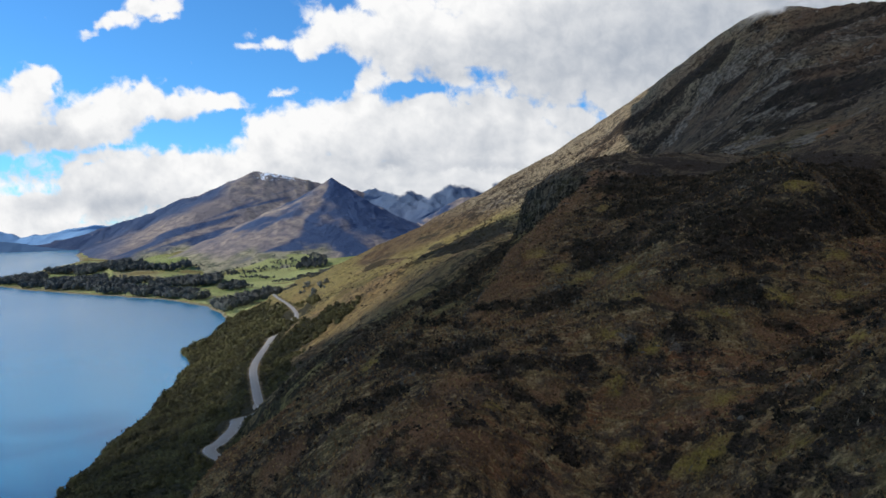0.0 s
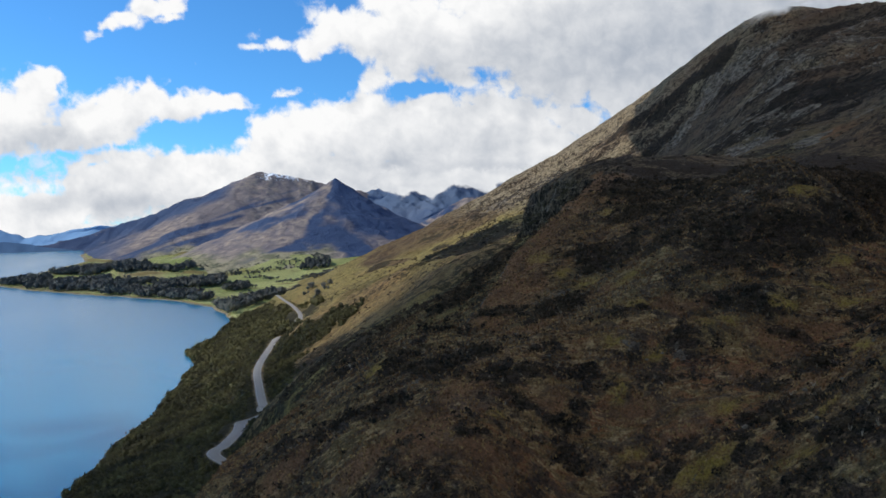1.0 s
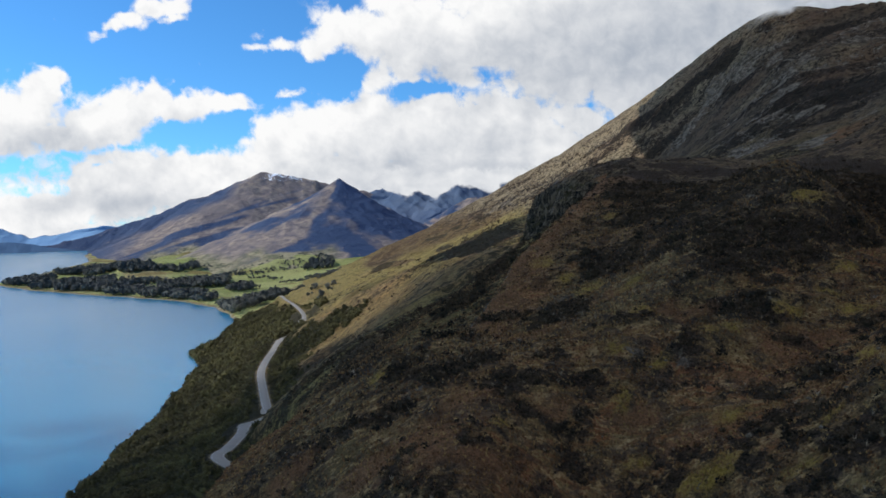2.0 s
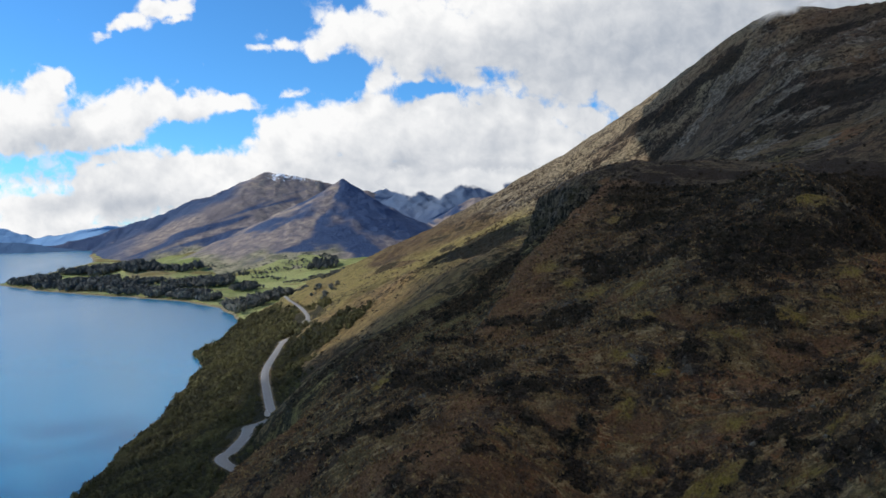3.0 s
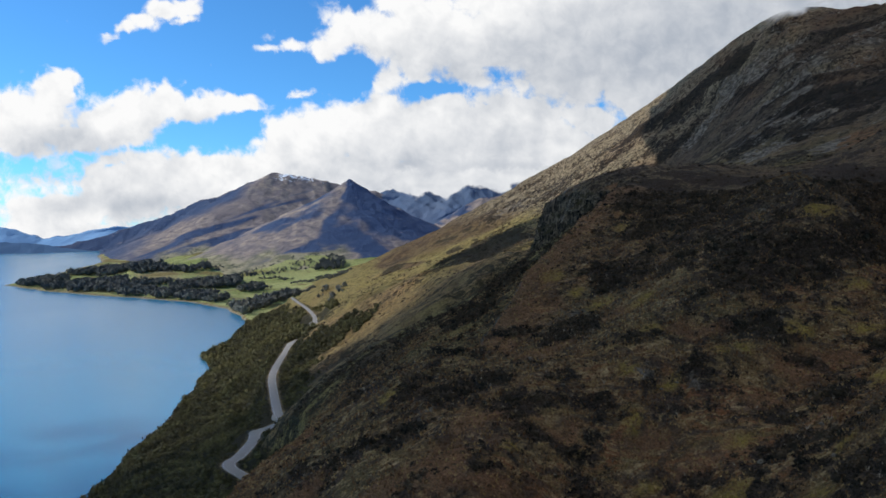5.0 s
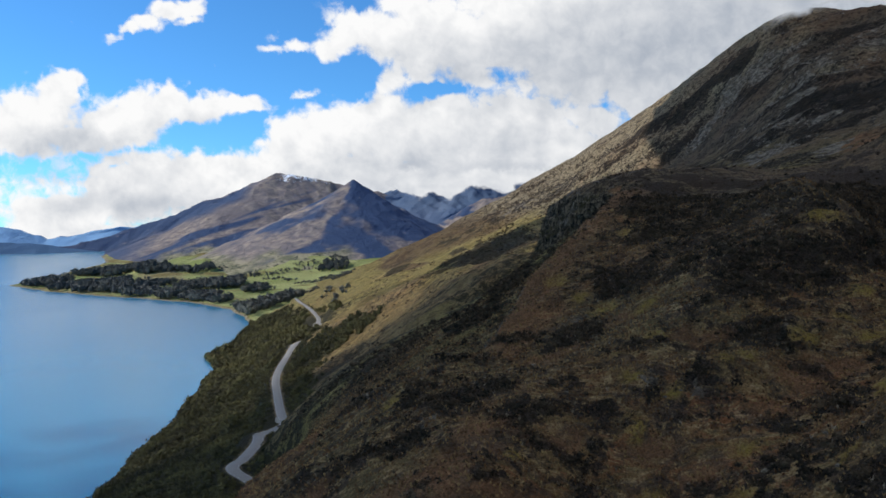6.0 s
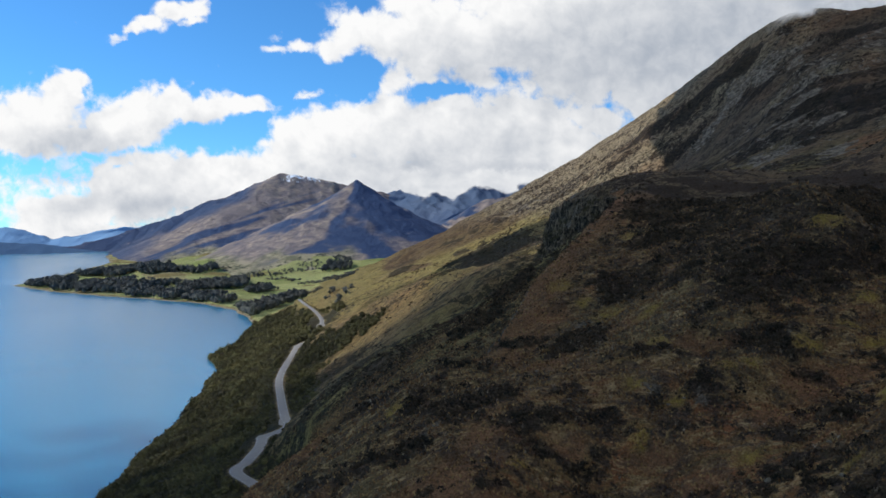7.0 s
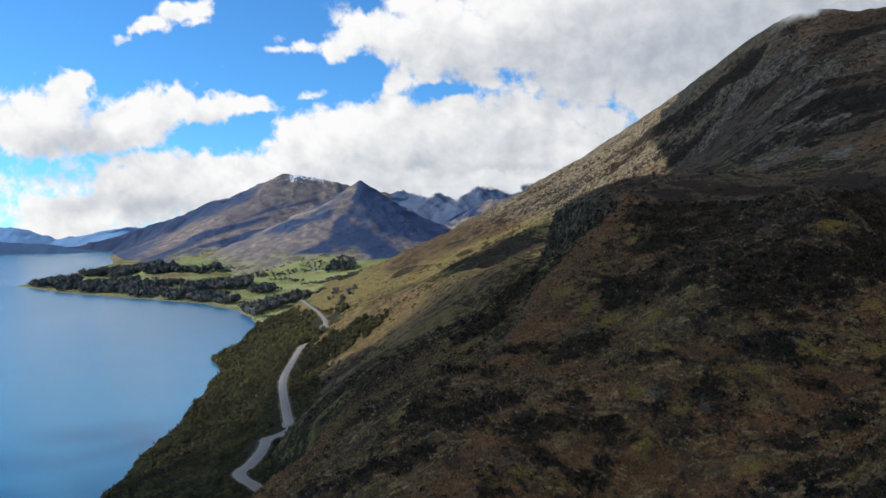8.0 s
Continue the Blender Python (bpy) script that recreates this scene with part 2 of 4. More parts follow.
def ground_material():
    g = Graph("hill_ground")
    co = g.coord()
    big, mid = g.noise(0.012, 5, 0.6, co, 0.4), g.noise(0.07, 6, 0.65, co, 0.8)
    mottle = g.noise(0.17, 7, 0.75, co, 0.6)
    small, fine = g.noise(0.55, 5, 0.7, co, 0.5), g.noise(2.2, 4, 0.7, co)
    streak = g.noise(0.3, 6, 0.72, co, 0.7, (0.6, 1.4, 1))
    c = g.mix(g.ramp(mid, 0.38, 0.62), (0.25, 0.1, 0.038), (0.25, 0.147, 0.06))
    c = g.mix(g.ramp(big, 0.47, 0.6), c, (0.135, 0.1, 0.046))
    c = g.mix(g.ramp(streak, 0.5, 0.66, 0.0, 0.7), c, (0.36, 0.24, 0.12))
    band, tuftness = g.noise(0.1, 6, 0.68, co, 1.2, (0.7, 2.2, 1)), g.noise(0.33, 5, 0.75, co, 0.8, (0.8, 2.0, 1))
    c = g.mix(g.ramp(band, 0.5, 0.62, 0.0, 0.75), c, g.mix(tuftness, (0.145, 0.105, 0.042), (0.26, 0.185, 0.082)))
    c = g.mix(g.ramp(band, 0.47, 0.36, 0.0, 0.7), c, g.mix(tuftness, (0.066, 0.046, 0.036), (0.165, 0.105, 0.075)))
    c = g.mix(g.ramp(tuftness, 0.51, 0.6, 0.0, 0.8), c, (0.43, 0.3, 0.15))
    c = g.mix(g.ramp(mottle, 0.43, 0.56, 0.75, 0.0), c, (0.07, 0.047, 0.034))
    c = g.mix(g.math("MULTIPLY", g.attr("dun"), 0.75), c, g.mix(g.ramp(tuftness, 0.4, 0.62), (0.062, 0.046, 0.034), (0.19, 0.14, 0.09)))
    c = g.mix(g.math("MULTIPLY", g.attr("upper"), 0.93), c, g.mix(g.ramp(mid, 0.3, 0.7), (0.058, 0.046, 0.036), (0.15, 0.115, 0.08)))
    grass = g.mix(g.ramp(mid, 0.35, 0.65), (0.136, 0.112, 0.035), (0.24, 0.189, 0.068))
    grass = g.mix(g.ramp(mottle, 0.5, 0.62, 0.0, 0.7), grass, (0.28, 0.226, 0.088))
    grass = g.mix(g.math("MULTIPLY", g.attr("sere"), g.ramp(small, 0.25, 0.6)), grass, g.mix(g.ramp(mottle, 0.4, 0.6), (0.125, 0.08, 0.038), (0.23, 0.155, 0.075)))
    c = g.mix(g.attr("lush"), c, grass)
    # Brown growth, darkened further to paint in cloud shade on the far slope.
    c = g.mix(g.attr("brown_shade"), c, g.mix(g.ramp(mottle, 0.35, 0.65), (0.035, 0.022, 0.014), (0.09, 0.056, 0.034)))
    c = g.mix(g.math("MULTIPLY", g.attr("tawny"), 0.9), c, g.mix(g.ramp(mottle, 0.36, 0.62), (0.12, 0.097, 0.062), (0.31, 0.25, 0.16)))
    c = g.mix(g.math("MULTIPLY", g.attr("gold"), g.ramp(small, 0.3, 0.6)), c, g.mix(fine, (0.21, 0.14, 0.024), (0.37, 0.26, 0.062)))
    paddock = g.mix(g.ramp(g.attr("field"), 0.2, 0.6), (0.21, 0.25, 0.075), (0.35, 0.37, 0.14))
    paddock = g.mix(g.ramp(g.attr("field"), 0.74, 0.8), paddock, (0.3, 0.25, 0.12))
    c = g.mix(g.attr("pasture"), c, g.mix(g.ramp(g.noise(0.012, 5, 0.6, co), 0.4, 0.65, 0.0, 0.5), paddock, (0.33, 0.32, 0.125)))
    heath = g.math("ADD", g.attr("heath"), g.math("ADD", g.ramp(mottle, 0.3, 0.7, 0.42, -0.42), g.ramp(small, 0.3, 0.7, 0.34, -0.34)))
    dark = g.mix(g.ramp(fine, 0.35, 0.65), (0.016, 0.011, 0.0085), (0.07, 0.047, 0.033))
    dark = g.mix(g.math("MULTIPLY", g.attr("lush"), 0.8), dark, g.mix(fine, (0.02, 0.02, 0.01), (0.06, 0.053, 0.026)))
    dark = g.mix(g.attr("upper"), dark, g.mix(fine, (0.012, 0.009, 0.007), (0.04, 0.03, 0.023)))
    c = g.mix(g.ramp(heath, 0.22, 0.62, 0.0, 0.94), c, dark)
    c = g.mix(g.math("MULTIPLY", g.attr("rust"), g.ramp(mid, 0.25, 0.55)), c, g.mix(small, (0.185, 0.083, 0.036), (0.29, 0.152, 0.074)))
    rocky = g.math("ADD", g.attr("rock"), g.math("ADD", g.ramp(g.noise(0.11, 8, 0.75, co, 0.6), 0.3, 0.7, -0.5, 0.5), g.ramp(small, 0.3, 0.7, -0.2, 0.2)))
    stone = g.mix(g.ramp(g.noise(0.22, 9, 0.8, co, 0.5), 0.36, 0.64), (0.026, 0.021, 0.017), (0.2, 0.165, 0.13))
    stone = g.mix(g.math("MULTIPLY", g.attr("upper"), 0.75), stone, g.mix(g.ramp(g.noise(0.16, 8, 0.75, co, 0.4), 0.36, 0.64), (0.05, 0.044, 0.037), (0.37, 0.32, 0.255)))
    c = g.mix(g.ramp(rocky, 0.5, 0.66), c, stone)
    c = g.mix(g.math("MULTIPLY", g.attr("upper"), g.ramp(mottle, 0.52, 0.4)), c, g.mix(1.0, c, (0.42, 0.42, 0.42), "MULTIPLY"))
    c = g.mix(g.attr("bush"), c, (0.034, 0.03, 0.014))
    c = g.mix(g.attr("shingle"), c, g.mix(small, (0.3, 0.27, 0.23), (0.45, 0.41, 0.36)))
    c = g.mix(g.ramp(fine, 0.35, 0.6, 0.7, 0.0), c, g.mix(1.0, c, (0.4, 0.38, 0.36), "MULTIPLY"))
    n = g.bump(g.noise(0.09, 8, 0.78, co, 0.5), 1.0, 4.5)
    n = g.bump(small, 1.0, 0.7, n)
    n = g.bump(fine, 0.8, 0.25, n)
    return g.done(c, 0.95, n, 0.1)


def water_material():
    g = Graph("lake_water")
    co = g.coord()
    c = g.mix(g.noise(0.003, 4, 0.6, co), (0.018, 0.142, 0.256), (0.024, 0.166, 0.282))
    n = g.bump(g.noise(0.35, 4, 0.6, co, stretch=(1, 0.6, 1)), 0.16, 0.4)
    m = g.done(c, g.ramp(g.noise(0.002, 3, 0.5, co, 0.3, (1, 0.35, 1)), 0.3, 0.7, 0.21, 0.27), n, 0.5)
    g.bsdf.inputs["IOR"].default_value = 1.33
    return m


def mountain_material():
    g = Graph("mountain_slopes")
    co = g.coord()
    big, mid = g.noise(0.0035, 5, 0.6, co, 0.5), g.noise(0.022, 7, 0.7, co)
    # Mauve and bluish rock tones carry a painted haze of distance.
    c = g.mix(g.ramp(mid, 0.35, 0.65), (0.13, 0.113, 0.125), (0.31, 0.25, 0.195))
    c = g.mix(g.ramp(big, 0.45, 0.62), c, g.mix(mid, (0.11, 0.1, 0.115), (0.2, 0.165, 0.15)))
    c = g.mix(g.attr("meadow"), c, g.mix(g.ramp(mid, 0.4, 0.6), (0.15, 0.145, 0.085), (0.3, 0.265, 0.165)))
    c = g.mix(g.math("MULTIPLY", g.attr("meadow"), g.ramp(g.noise(0.03, 5, 0.7, co, 0.5), 0.56, 0.62)), c, (0.05, 0.058, 0.042))
    # Blue-dark colour for bush, and for shade and haze painted on the slopes.
    c = g.mix(g.math("MULTIPLY", g.math("MULTIPLY", g.attr("bush_and_shade"), g.ramp(g.attr("meadow"), 0.9, 0.1)), g.ramp(mid, 0.78, 0.6)), c, g.mix(mid, (0.026, 0.048, 0.1), (0.05, 0.078, 0.145)))
    c = g.mix(g.attr("scree"), c, (0.36, 0.31, 0.25))
    snow = g.math("ADD", g.attr("snow"), g.ramp(g.noise(0.035, 7, 0.75, co, 0.8), 0.32, 0.68, -0.75, 0.45))
    c = g.mix(g.ramp(snow, 0.5, 0.6), c, (0.85, 0.87, 0.9))
    n = g.bump(mid, 0.8, 17)
    return g.done(c, 0.95, n, 0.1)


# Base colours for far ranges, with the blue of distance haze painted in.
def hazed_range_material(name, low, high):
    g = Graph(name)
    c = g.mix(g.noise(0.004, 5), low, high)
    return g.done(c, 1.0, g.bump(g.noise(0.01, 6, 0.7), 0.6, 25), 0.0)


def road_material():
    g = Graph("chipseal")
    c = g.mix(g.noise(0.25, 5, 0.6), (0.15, 0.142, 0.132), (0.22, 0.208, 0.195))
    return g.done(c, 0.85, g.bump(g.noise(8, 3), 0.4, 0.02), 0.25)


def paint_material():
    g = Graph("road_paint")
    c = g.mix(g.ramp(g.noise(0.8, 4), 0.35, 0.6), (0.24, 0.235, 0.22), (0.42, 0.41, 0.39))
    return g.done(c, 0.7, None, 0.3)


def gravel_material():
    g = Graph("road_gravel")
    c = g.mix(g.noise(1.2, 5, 0.7), (0.15, 0.14, 0.122), (0.25, 0.235, 0.205))
    return g.done(c, 0.95, g.bump(g.noise(6, 4), 0.6, 0.05), 0.1)


def cloud_material():
    g = Graph("cloud_backdrop")
    co = g.coord()
    d = g.attr("thick")
    fine = g.ramp(g.noise(0.009, 7, 0.58, co, 0.3), 0.25, 0.75, -1.0, 1.0)
    a = g.ramp(g.math("ADD", d, g.math("MULTIPLY", fine, 0.16)), 0.31, 0.64)
    shade = g.math("ADD", g.attr("shade"), g.math("MULTIPLY", fine, 0.12), True)
    col = g.mix(shade, (0.4, 0.45, 0.53), (1.0, 1.0, 1.0))
    em = g.nodes.new("ShaderNodeEmission")
    em.inputs[1].default_value = 0.97
    g.link(col, em.inputs[0])
    tr = g.nodes.new("ShaderNodeBsdfTransparent")
    mx = g.nodes.new("ShaderNodeMixShader")
    g.link(a, mx.inputs[0])
    g.link(tr.outputs[0], mx.inputs[1])
    g.link(em.outputs[0], mx.inputs[2])
    g.link(mx.outputs[0], g.out.inputs[0])
    return g.mat


M_GROUND, M_WATER, M_MOUNTAIN, M_RANGE = ground_material(), water_material(), mountain_material(), hazed_range_material("distant_range", (0.14, 0.26, 0.43), (0.18, 0.31, 0.48))
# The back range is also darkened for the shade of its cloud cap.
M_HILLS, M_BACK = hazed_range_material("far_hills", (0.055, 0.105, 0.185), (0.085, 0.14, 0.22)), hazed_range_material("back_range", (0.042, 0.08, 0.15), (0.125, 0.155, 0.215))
M_ROAD, M_GRAVEL, M_CLOUD, M_PAINT = road_material(), gravel_material(), cloud_material(), paint_material()


def leaf_material(name, dark, light, rough=0.85):
    g = Graph(name)
    c = g.mix(g.attr("tone"), dark, light)
    c = g.mix(g.ramp(g.noise(1.5, 3), 0.3, 0.7, 0.0, 0.5), c, g.mix(1.0, c, (0.55, 0.55, 0.5), "MULTIPLY"))
    return g.done(c, rough, None, 0.15)


def stone_material():
    g = Graph("schist")
    c = g.mix(g.noise(0.6, 6, 0.7), (0.08, 0.066, 0.052), (0.24, 0.2, 0.155))
    c = g.mix(g.ramp(g.noise(2.5, 5, 0.7), 0.5, 0.62), c, (0.09, 0.075, 0.045))
    return g.done(c, 0.9, g.bump(g.noise(3, 6, 0.7), 0.8, 0.15), 0.15)


def crag_material():
    g = Graph("crag_schist")
    co = g.coord()
    c = g.mix(g.ramp(g.noise(0.5, 9, 0.8, co, 0.8, (1, 1, 0.35)), 0.43, 0.6), (0.013, 0.01, 0.008), (0.16, 0.125, 0.085))
    c = g.mix(g.ramp(g.noise(0.16, 6, 0.7, co, 0.5), 0.52, 0.62), c, g.mix(g.noise(1.2, 4, 0.6, co), (0.03, 0.025, 0.014), (0.09, 0.07, 0.03)))
    n = g.bump(g.noise(0.45, 8, 0.8, co, 0.6, (1, 1, 0.4)), 1.0, 2.2)
    return g.done(c, 0.95, n, 0.1)


def vapour_material():
    g = Graph("cloud_vapour")
    fine = g.ramp(g.noise(0.01, 7, 0.62, warp=0.4), 0.25, 0.75, -1.0, 1.0)
    a = g.ramp(g.math("ADD", g.attr("thick"), g.math("MULTIPLY", fine, 0.25)), 0.2, 0.8)
    di, tl = g.nodes.new("ShaderNodeBsdfDiffuse"), g.nodes.new("ShaderNodeBsdfTranslucent")
    di.inputs[0].default_value = tl.inputs[0].default_value = (0.93, 0.94, 0.95, 1)
    m1, m2, tr = g.nodes.new("ShaderNodeMixShader"), g.nodes.new("ShaderNodeMixShader"), g.nodes.new("ShaderNodeBsdfTransparent")
    m1.inputs[0].default_value = 0.8
    g.link(di.outputs[0], m1.inputs[1])
    g.link(tl.outputs[0], m1.inputs[2])
    g.link(a, m2.inputs[0])
    g.link(tr.outputs[0], m2.inputs[1])
    g.link(m1.outputs[0], m2.inputs[2])
    g.link(m2.outputs[0], g.out.inputs[0])
    return g.mat


M_SHRUB = leaf_material("heath_shrub", (0.017, 0.0115, 0.007), (0.115, 0.073, 0.04))
M_BUSH = leaf_material("lakeside_bush", (0.023, 0.021, 0.0095), (0.098, 0.085, 0.03))
M_TUSSOCK = leaf_material("tussock_grass", (0.14, 0.062, 0.026), (0.42, 0.28, 0.12))
M_DEAD = leaf_material("dead_twigs", (0.2, 0.16, 0.115), (0.38, 0.31, 0.23))
M_LEAF = leaf_material("tree_leaves", (0.075, 0.08, 0.075), (0.175, 0.165, 0.13))
M_BARK = leaf_material("bark", (0.06, 0.05, 0.04), (0.12, 0.1, 0.08))
M_STONE, M_CRAG, M_VAPOUR = stone_material(), crag_material(), vapour_material()


# ---- ground ----
def columns():
    inner = np.concatenate([np.arange(-0.75, -0.6, 0.01), np.arange(-0.6, 0.6, 0.0036), np.arange(0.6, 0.7501, 0.01)])
    return inner


def build_ground():
    back = np.arange(-900, 40, 40.0)
    front = 100 * np.exp(np.arange(0, math.log(49.2), 0.0058)) - 40
    ys = np.concatenate([back, np.arange(40, 60, 5.0), front])
    yy = np.maximum(ys + 40, 100)
    inner = columns()
    x = inner[None, :] * yy[:, None]
    out = np.linspace(1, 0.04, 14) ** 1.6 * 1500
    left, right = x[:, :1] - out[None, :], x[:, -1:] + out[None, ::-1]
    x = np.concatenate([left, x, right], 1)
    y = np.repeat(ys[:, None], x.shape[1], 1)
    z = land(x.ravel(), y.ravel()).reshape(x.shape)
    v = np.stack([x.ravel(), y.ravel(), z.ravel()], 1)
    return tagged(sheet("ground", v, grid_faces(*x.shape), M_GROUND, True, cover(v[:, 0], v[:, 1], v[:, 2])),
                  "brown tussock hillside falling to a bush-clad lake shore", "hillside", kind="structure")


# Patches of growth, and of shade painted as growth, on the near hillside: x, y, half-widths.
DARK = [(22, 131, 6, 4), (18, 135, 4, 3), (15, 138, 5, 2), (9, 144, 5, 4), (14, 147, 6, 3), (27, 147, 4, 2), (37, 143, 6, 3), (44, 142, 5, 3),
        (46, 121, 4, 2), (50, 120, 5, 3), (58, 113, 4, 5), (65, 137, 5, 5), (37, 130, 4, 2), (35, 126, 3, 2), (-11, 145, 7, 5), (-20, 147, 6, 5),
        (-27, 150, 6, 3), (-2, 154, 4, 6), (7, 158, 7, 6), (63, 153, 4, 3), (46, 153, 3, 2), (82, 158, 5, 2), (58, 136, 5, 2), (20, 157, 6, 4),
        (53, 144, 3, 2), (19, 136, 4, 3), (23, 135, 3, 3), (25, 131, 3, 2), (58, 113, 2, 5), (38, 144, 4, 2), (18, 146, 6, 3), (66, 153, 5, 3)]
# Dark growth on the brow, with shade lines under its crest mixed in.
DARK_BROW = [(28, 194, 10, 8), (13, 207, 8, 5), (46, 223, 11, 9), (70, 191, 11, 7), (62, 179, 6, 3), (55, 183, 7, 4), (62, 164, 7, 4),
             (83, 192, 7, 3), (38, 233, 7, 3), (89, 175, 5, 2), (169, 328, 11, 32), (140, 266, 4, 13), (123, 264, 9, 28), (58, 209, 9, 11),
             (84, 200, 10, 5), (173, 355, 13, 29), (65, 260, 11, 11), (64, 195, 7, 5), (85, 343, 15, 12), (122, 352, 18, 10), (97, 360, 13, 9),
             (162, 375, 13, 22), (70, 202, 9, 5), (71, 184, 6, 4),
             (55, 208, 4, 10), (64, 187, 8, 6), (76, 191, 7, 6)]
RUST = [(38, 192, 5, 5), (20, 182, 7, 8), (10, 194, 7, 8), (3, 142, 6, 5), (6, 120, 7, 4), (33, 138, 5, 2), (18, 140, 4, 2), (51, 172, 6, 3),
        (63, 151, 5, 3), (74, 156, 6, 3), (55, 144, 5, 3), (-3, 127, 5, 9), (-12, 128, 6, 7), (-38, 213, 8, 23), (-28, 144, 7, 4), (21, 230, 4, 5),
        (22, 217, 8, 4), (62, 143, 4, 2), (40, 132, 5, 2), (58, 281, 6, 3), (68, 360, 9, 4), (47, 133, 4, 2)]
GOLD = [(56, 157, 3, 3), (51, 155, 2, 2), (70, 165, 3, 3), (84, 164, 5, 3), (82, 172, 4, 2), (33, 155, 3, 2), (39, 149, 3, 2), (31, 142, 3, 2),
        (9, 132, 3, 2), (27, 235, 4, 7), (44, 193, 5, 3), (42, 174, 3, 3), (37, 209, 5, 7), (33, 222, 3, 3), (40, 123, 5, 2), (50, 113, 4, 2),
        (47, 134, 3, 2), (58, 120, 2, 1), (30, 129, 3, 1), (74, 140, 2, 5), (-15, 166, 3, 2), (59, 268, 10, 5), (89, 182, 6, 3), (96, 216, 8, 4)]
STONE = [(38, 158, 4, 3), (79, 183, 5, 5), (69, 169, 3, 2), (31, 208, 5, 3), (-8, 149, 2, 3), (-23, 180, 3, 7), (87, 176, 5, 3), (109, 215, 2, 6),
         (85, 227, 6, 3), (45, 284, 5, 12), (43, 151, 3, 1)]
# Hollows in shade, painted in as dark heath.
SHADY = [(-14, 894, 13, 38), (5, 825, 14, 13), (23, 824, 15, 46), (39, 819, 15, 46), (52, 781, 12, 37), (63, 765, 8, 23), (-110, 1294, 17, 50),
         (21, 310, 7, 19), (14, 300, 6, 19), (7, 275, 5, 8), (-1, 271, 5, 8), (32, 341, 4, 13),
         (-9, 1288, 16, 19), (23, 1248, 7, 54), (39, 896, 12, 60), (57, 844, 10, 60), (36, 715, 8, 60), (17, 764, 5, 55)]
THICKET = [(-187, 1045, 21, 63), (-107, 679, 17, 23), (-76, 626, 13, 10), (-88, 636, 11, 14), (-186, 928, 15, 19), (-129, 686, 15, 36),
           (-104, 628, 13, 14), (-142, 683, 10, 29), (-117, 616, 8, 24)]
DOTTED = [(52, 1454, 41, 50), (112, 1416, 40, 27), (21, 1461, 21, 25), (183, 1353, 39, 19), (-30, 1426, 20, 35), (232, 1301, 37, 19)]
BROWN = [(-114, 1459, 36, 105), (-85, 1501, 30, 58), (-55, 1635, 26, 77), (-81, 1275, 18, 34), (-35, 290, 10, 28), (-90, 527, 13, 39),
         (-22, 282, 10, 25), (-10, 1551, 28, 58)]
UP_DARK = [(416, 1250, 27, 28), (393, 1261, 22, 20), (358, 1276, 31, 15), (477, 1213, 10, 16), (518, 1091, 19, 23), (384, 882, 14, 10),
           (350, 839, 20, 21), (338, 747, 24, 19), (349, 686, 22, 33), (311, 771, 27, 22), (295, 672, 29, 14), (316, 1308, 42, 21),
           (275, 1333, 34, 17), (320, 1187, 30, 15), (106, 403, 14, 41), (269, 730, 21, 13), (403, 1116, 20, 11), (133, 416, 12, 25),
           (315, 637, 18, 9)]
UP_ROCK = [(394, 1195, 20, 23), (423, 1150, 18, 31), (455, 1105, 20, 15), (379, 856, 5, 15), (445, 1181, 8, 14), (329, 788, 19, 12),
           (299, 781, 14, 9), (311, 682, 18, 9), (260, 566, 18, 17), (355, 1163, 33, 17), (259, 666, 19, 22)]
UP_TAN = [(256, 769, 9, 28), (276, 543, 21, 34), (269, 1262, 32, 16), (377, 833, 15, 27), (419, 835, 27, 27), (348, 926, 15, 44),
          (475, 1158, 29, 18), (230, 1347, 38, 43), (354, 1217, 26, 13)]


def patches(x, y, rows, warp=2.5, grain=7):
    m = np.zeros(x.shape)
    wx, wy = x + warp * fbm(x / grain, y / grain, 3, 55), y + warp * 1.5 * fbm(x / grain, y / grain, 3, 56)
    for px, py, rx, ry in rows:
        m = np.maximum(m, np.exp(-((wx - px) / rx) ** 2 - ((wy - py) / ry) ** 2))
    return m


def bush_zone(x, y, z, d):
    """Where the dense lakeside bush stands."""
    n = fbm(x / 60, y / 60, 4, 51)
    upper = np.interp(y, (150, 330, 450, 600, 750, 900, 1100, 1300, 1500), (70, 70, 66, 66, 68, 66, 62, 48, 30))
    m = step(6, -6, z - upper - 9 * n) * (z > 0.5) * (y < 1560)
    m = np.maximum(m, step(0.3, 0.5, patches(x, y, THICKET, 7, 18) + 0.25 * n))
    return m * step(3.4, 4.6, d)


def cover(x, y, z):
    """What grows where, with some shade painted as growth, from 0 to 1."""
    d, _ = road_near(x, y)
    n1, n2 = fbm(x / 60, y / 60, 4, 51), fbm(x / 13, y / 13, 4, 52)
    hill = y < 1750
    bush = bush_zone(x, y, z, d)
    below = edge_side(x, y, RIM)
    s = edge_side(x, y, CRAG)
    lush = np.where(y > 1500, 0.9, 1.0) * np.maximum(step(330, 600, y), step(2, -8, np.where(y < 345, below, s)) * step(205, 300, y)) * step(280, 180, z) * np.where(y > 1500, 1.0, 0.6 + 0.35 * step(-0.45, 0.15, n1))
    # Far slope under cloud: its shade goes into this brown.
    brown = step(0.15, 0.5, patches(x, y, BROWN, 8) + 0.2 * n1)
    brown = np.maximum(brown, 0.85 * step(1315, 1385, y + 25 * n1) * step(110, 150, z) * step(232, 200, z + 12 * n1) * (y < 1900))
    dotted = step(0.2, 0.5, patches(x, y, DOTTED, 10, 25) + 0.2 * n1) * (y > 430)
    n3 = fbm(x / 5, y / 3, 3, 69)
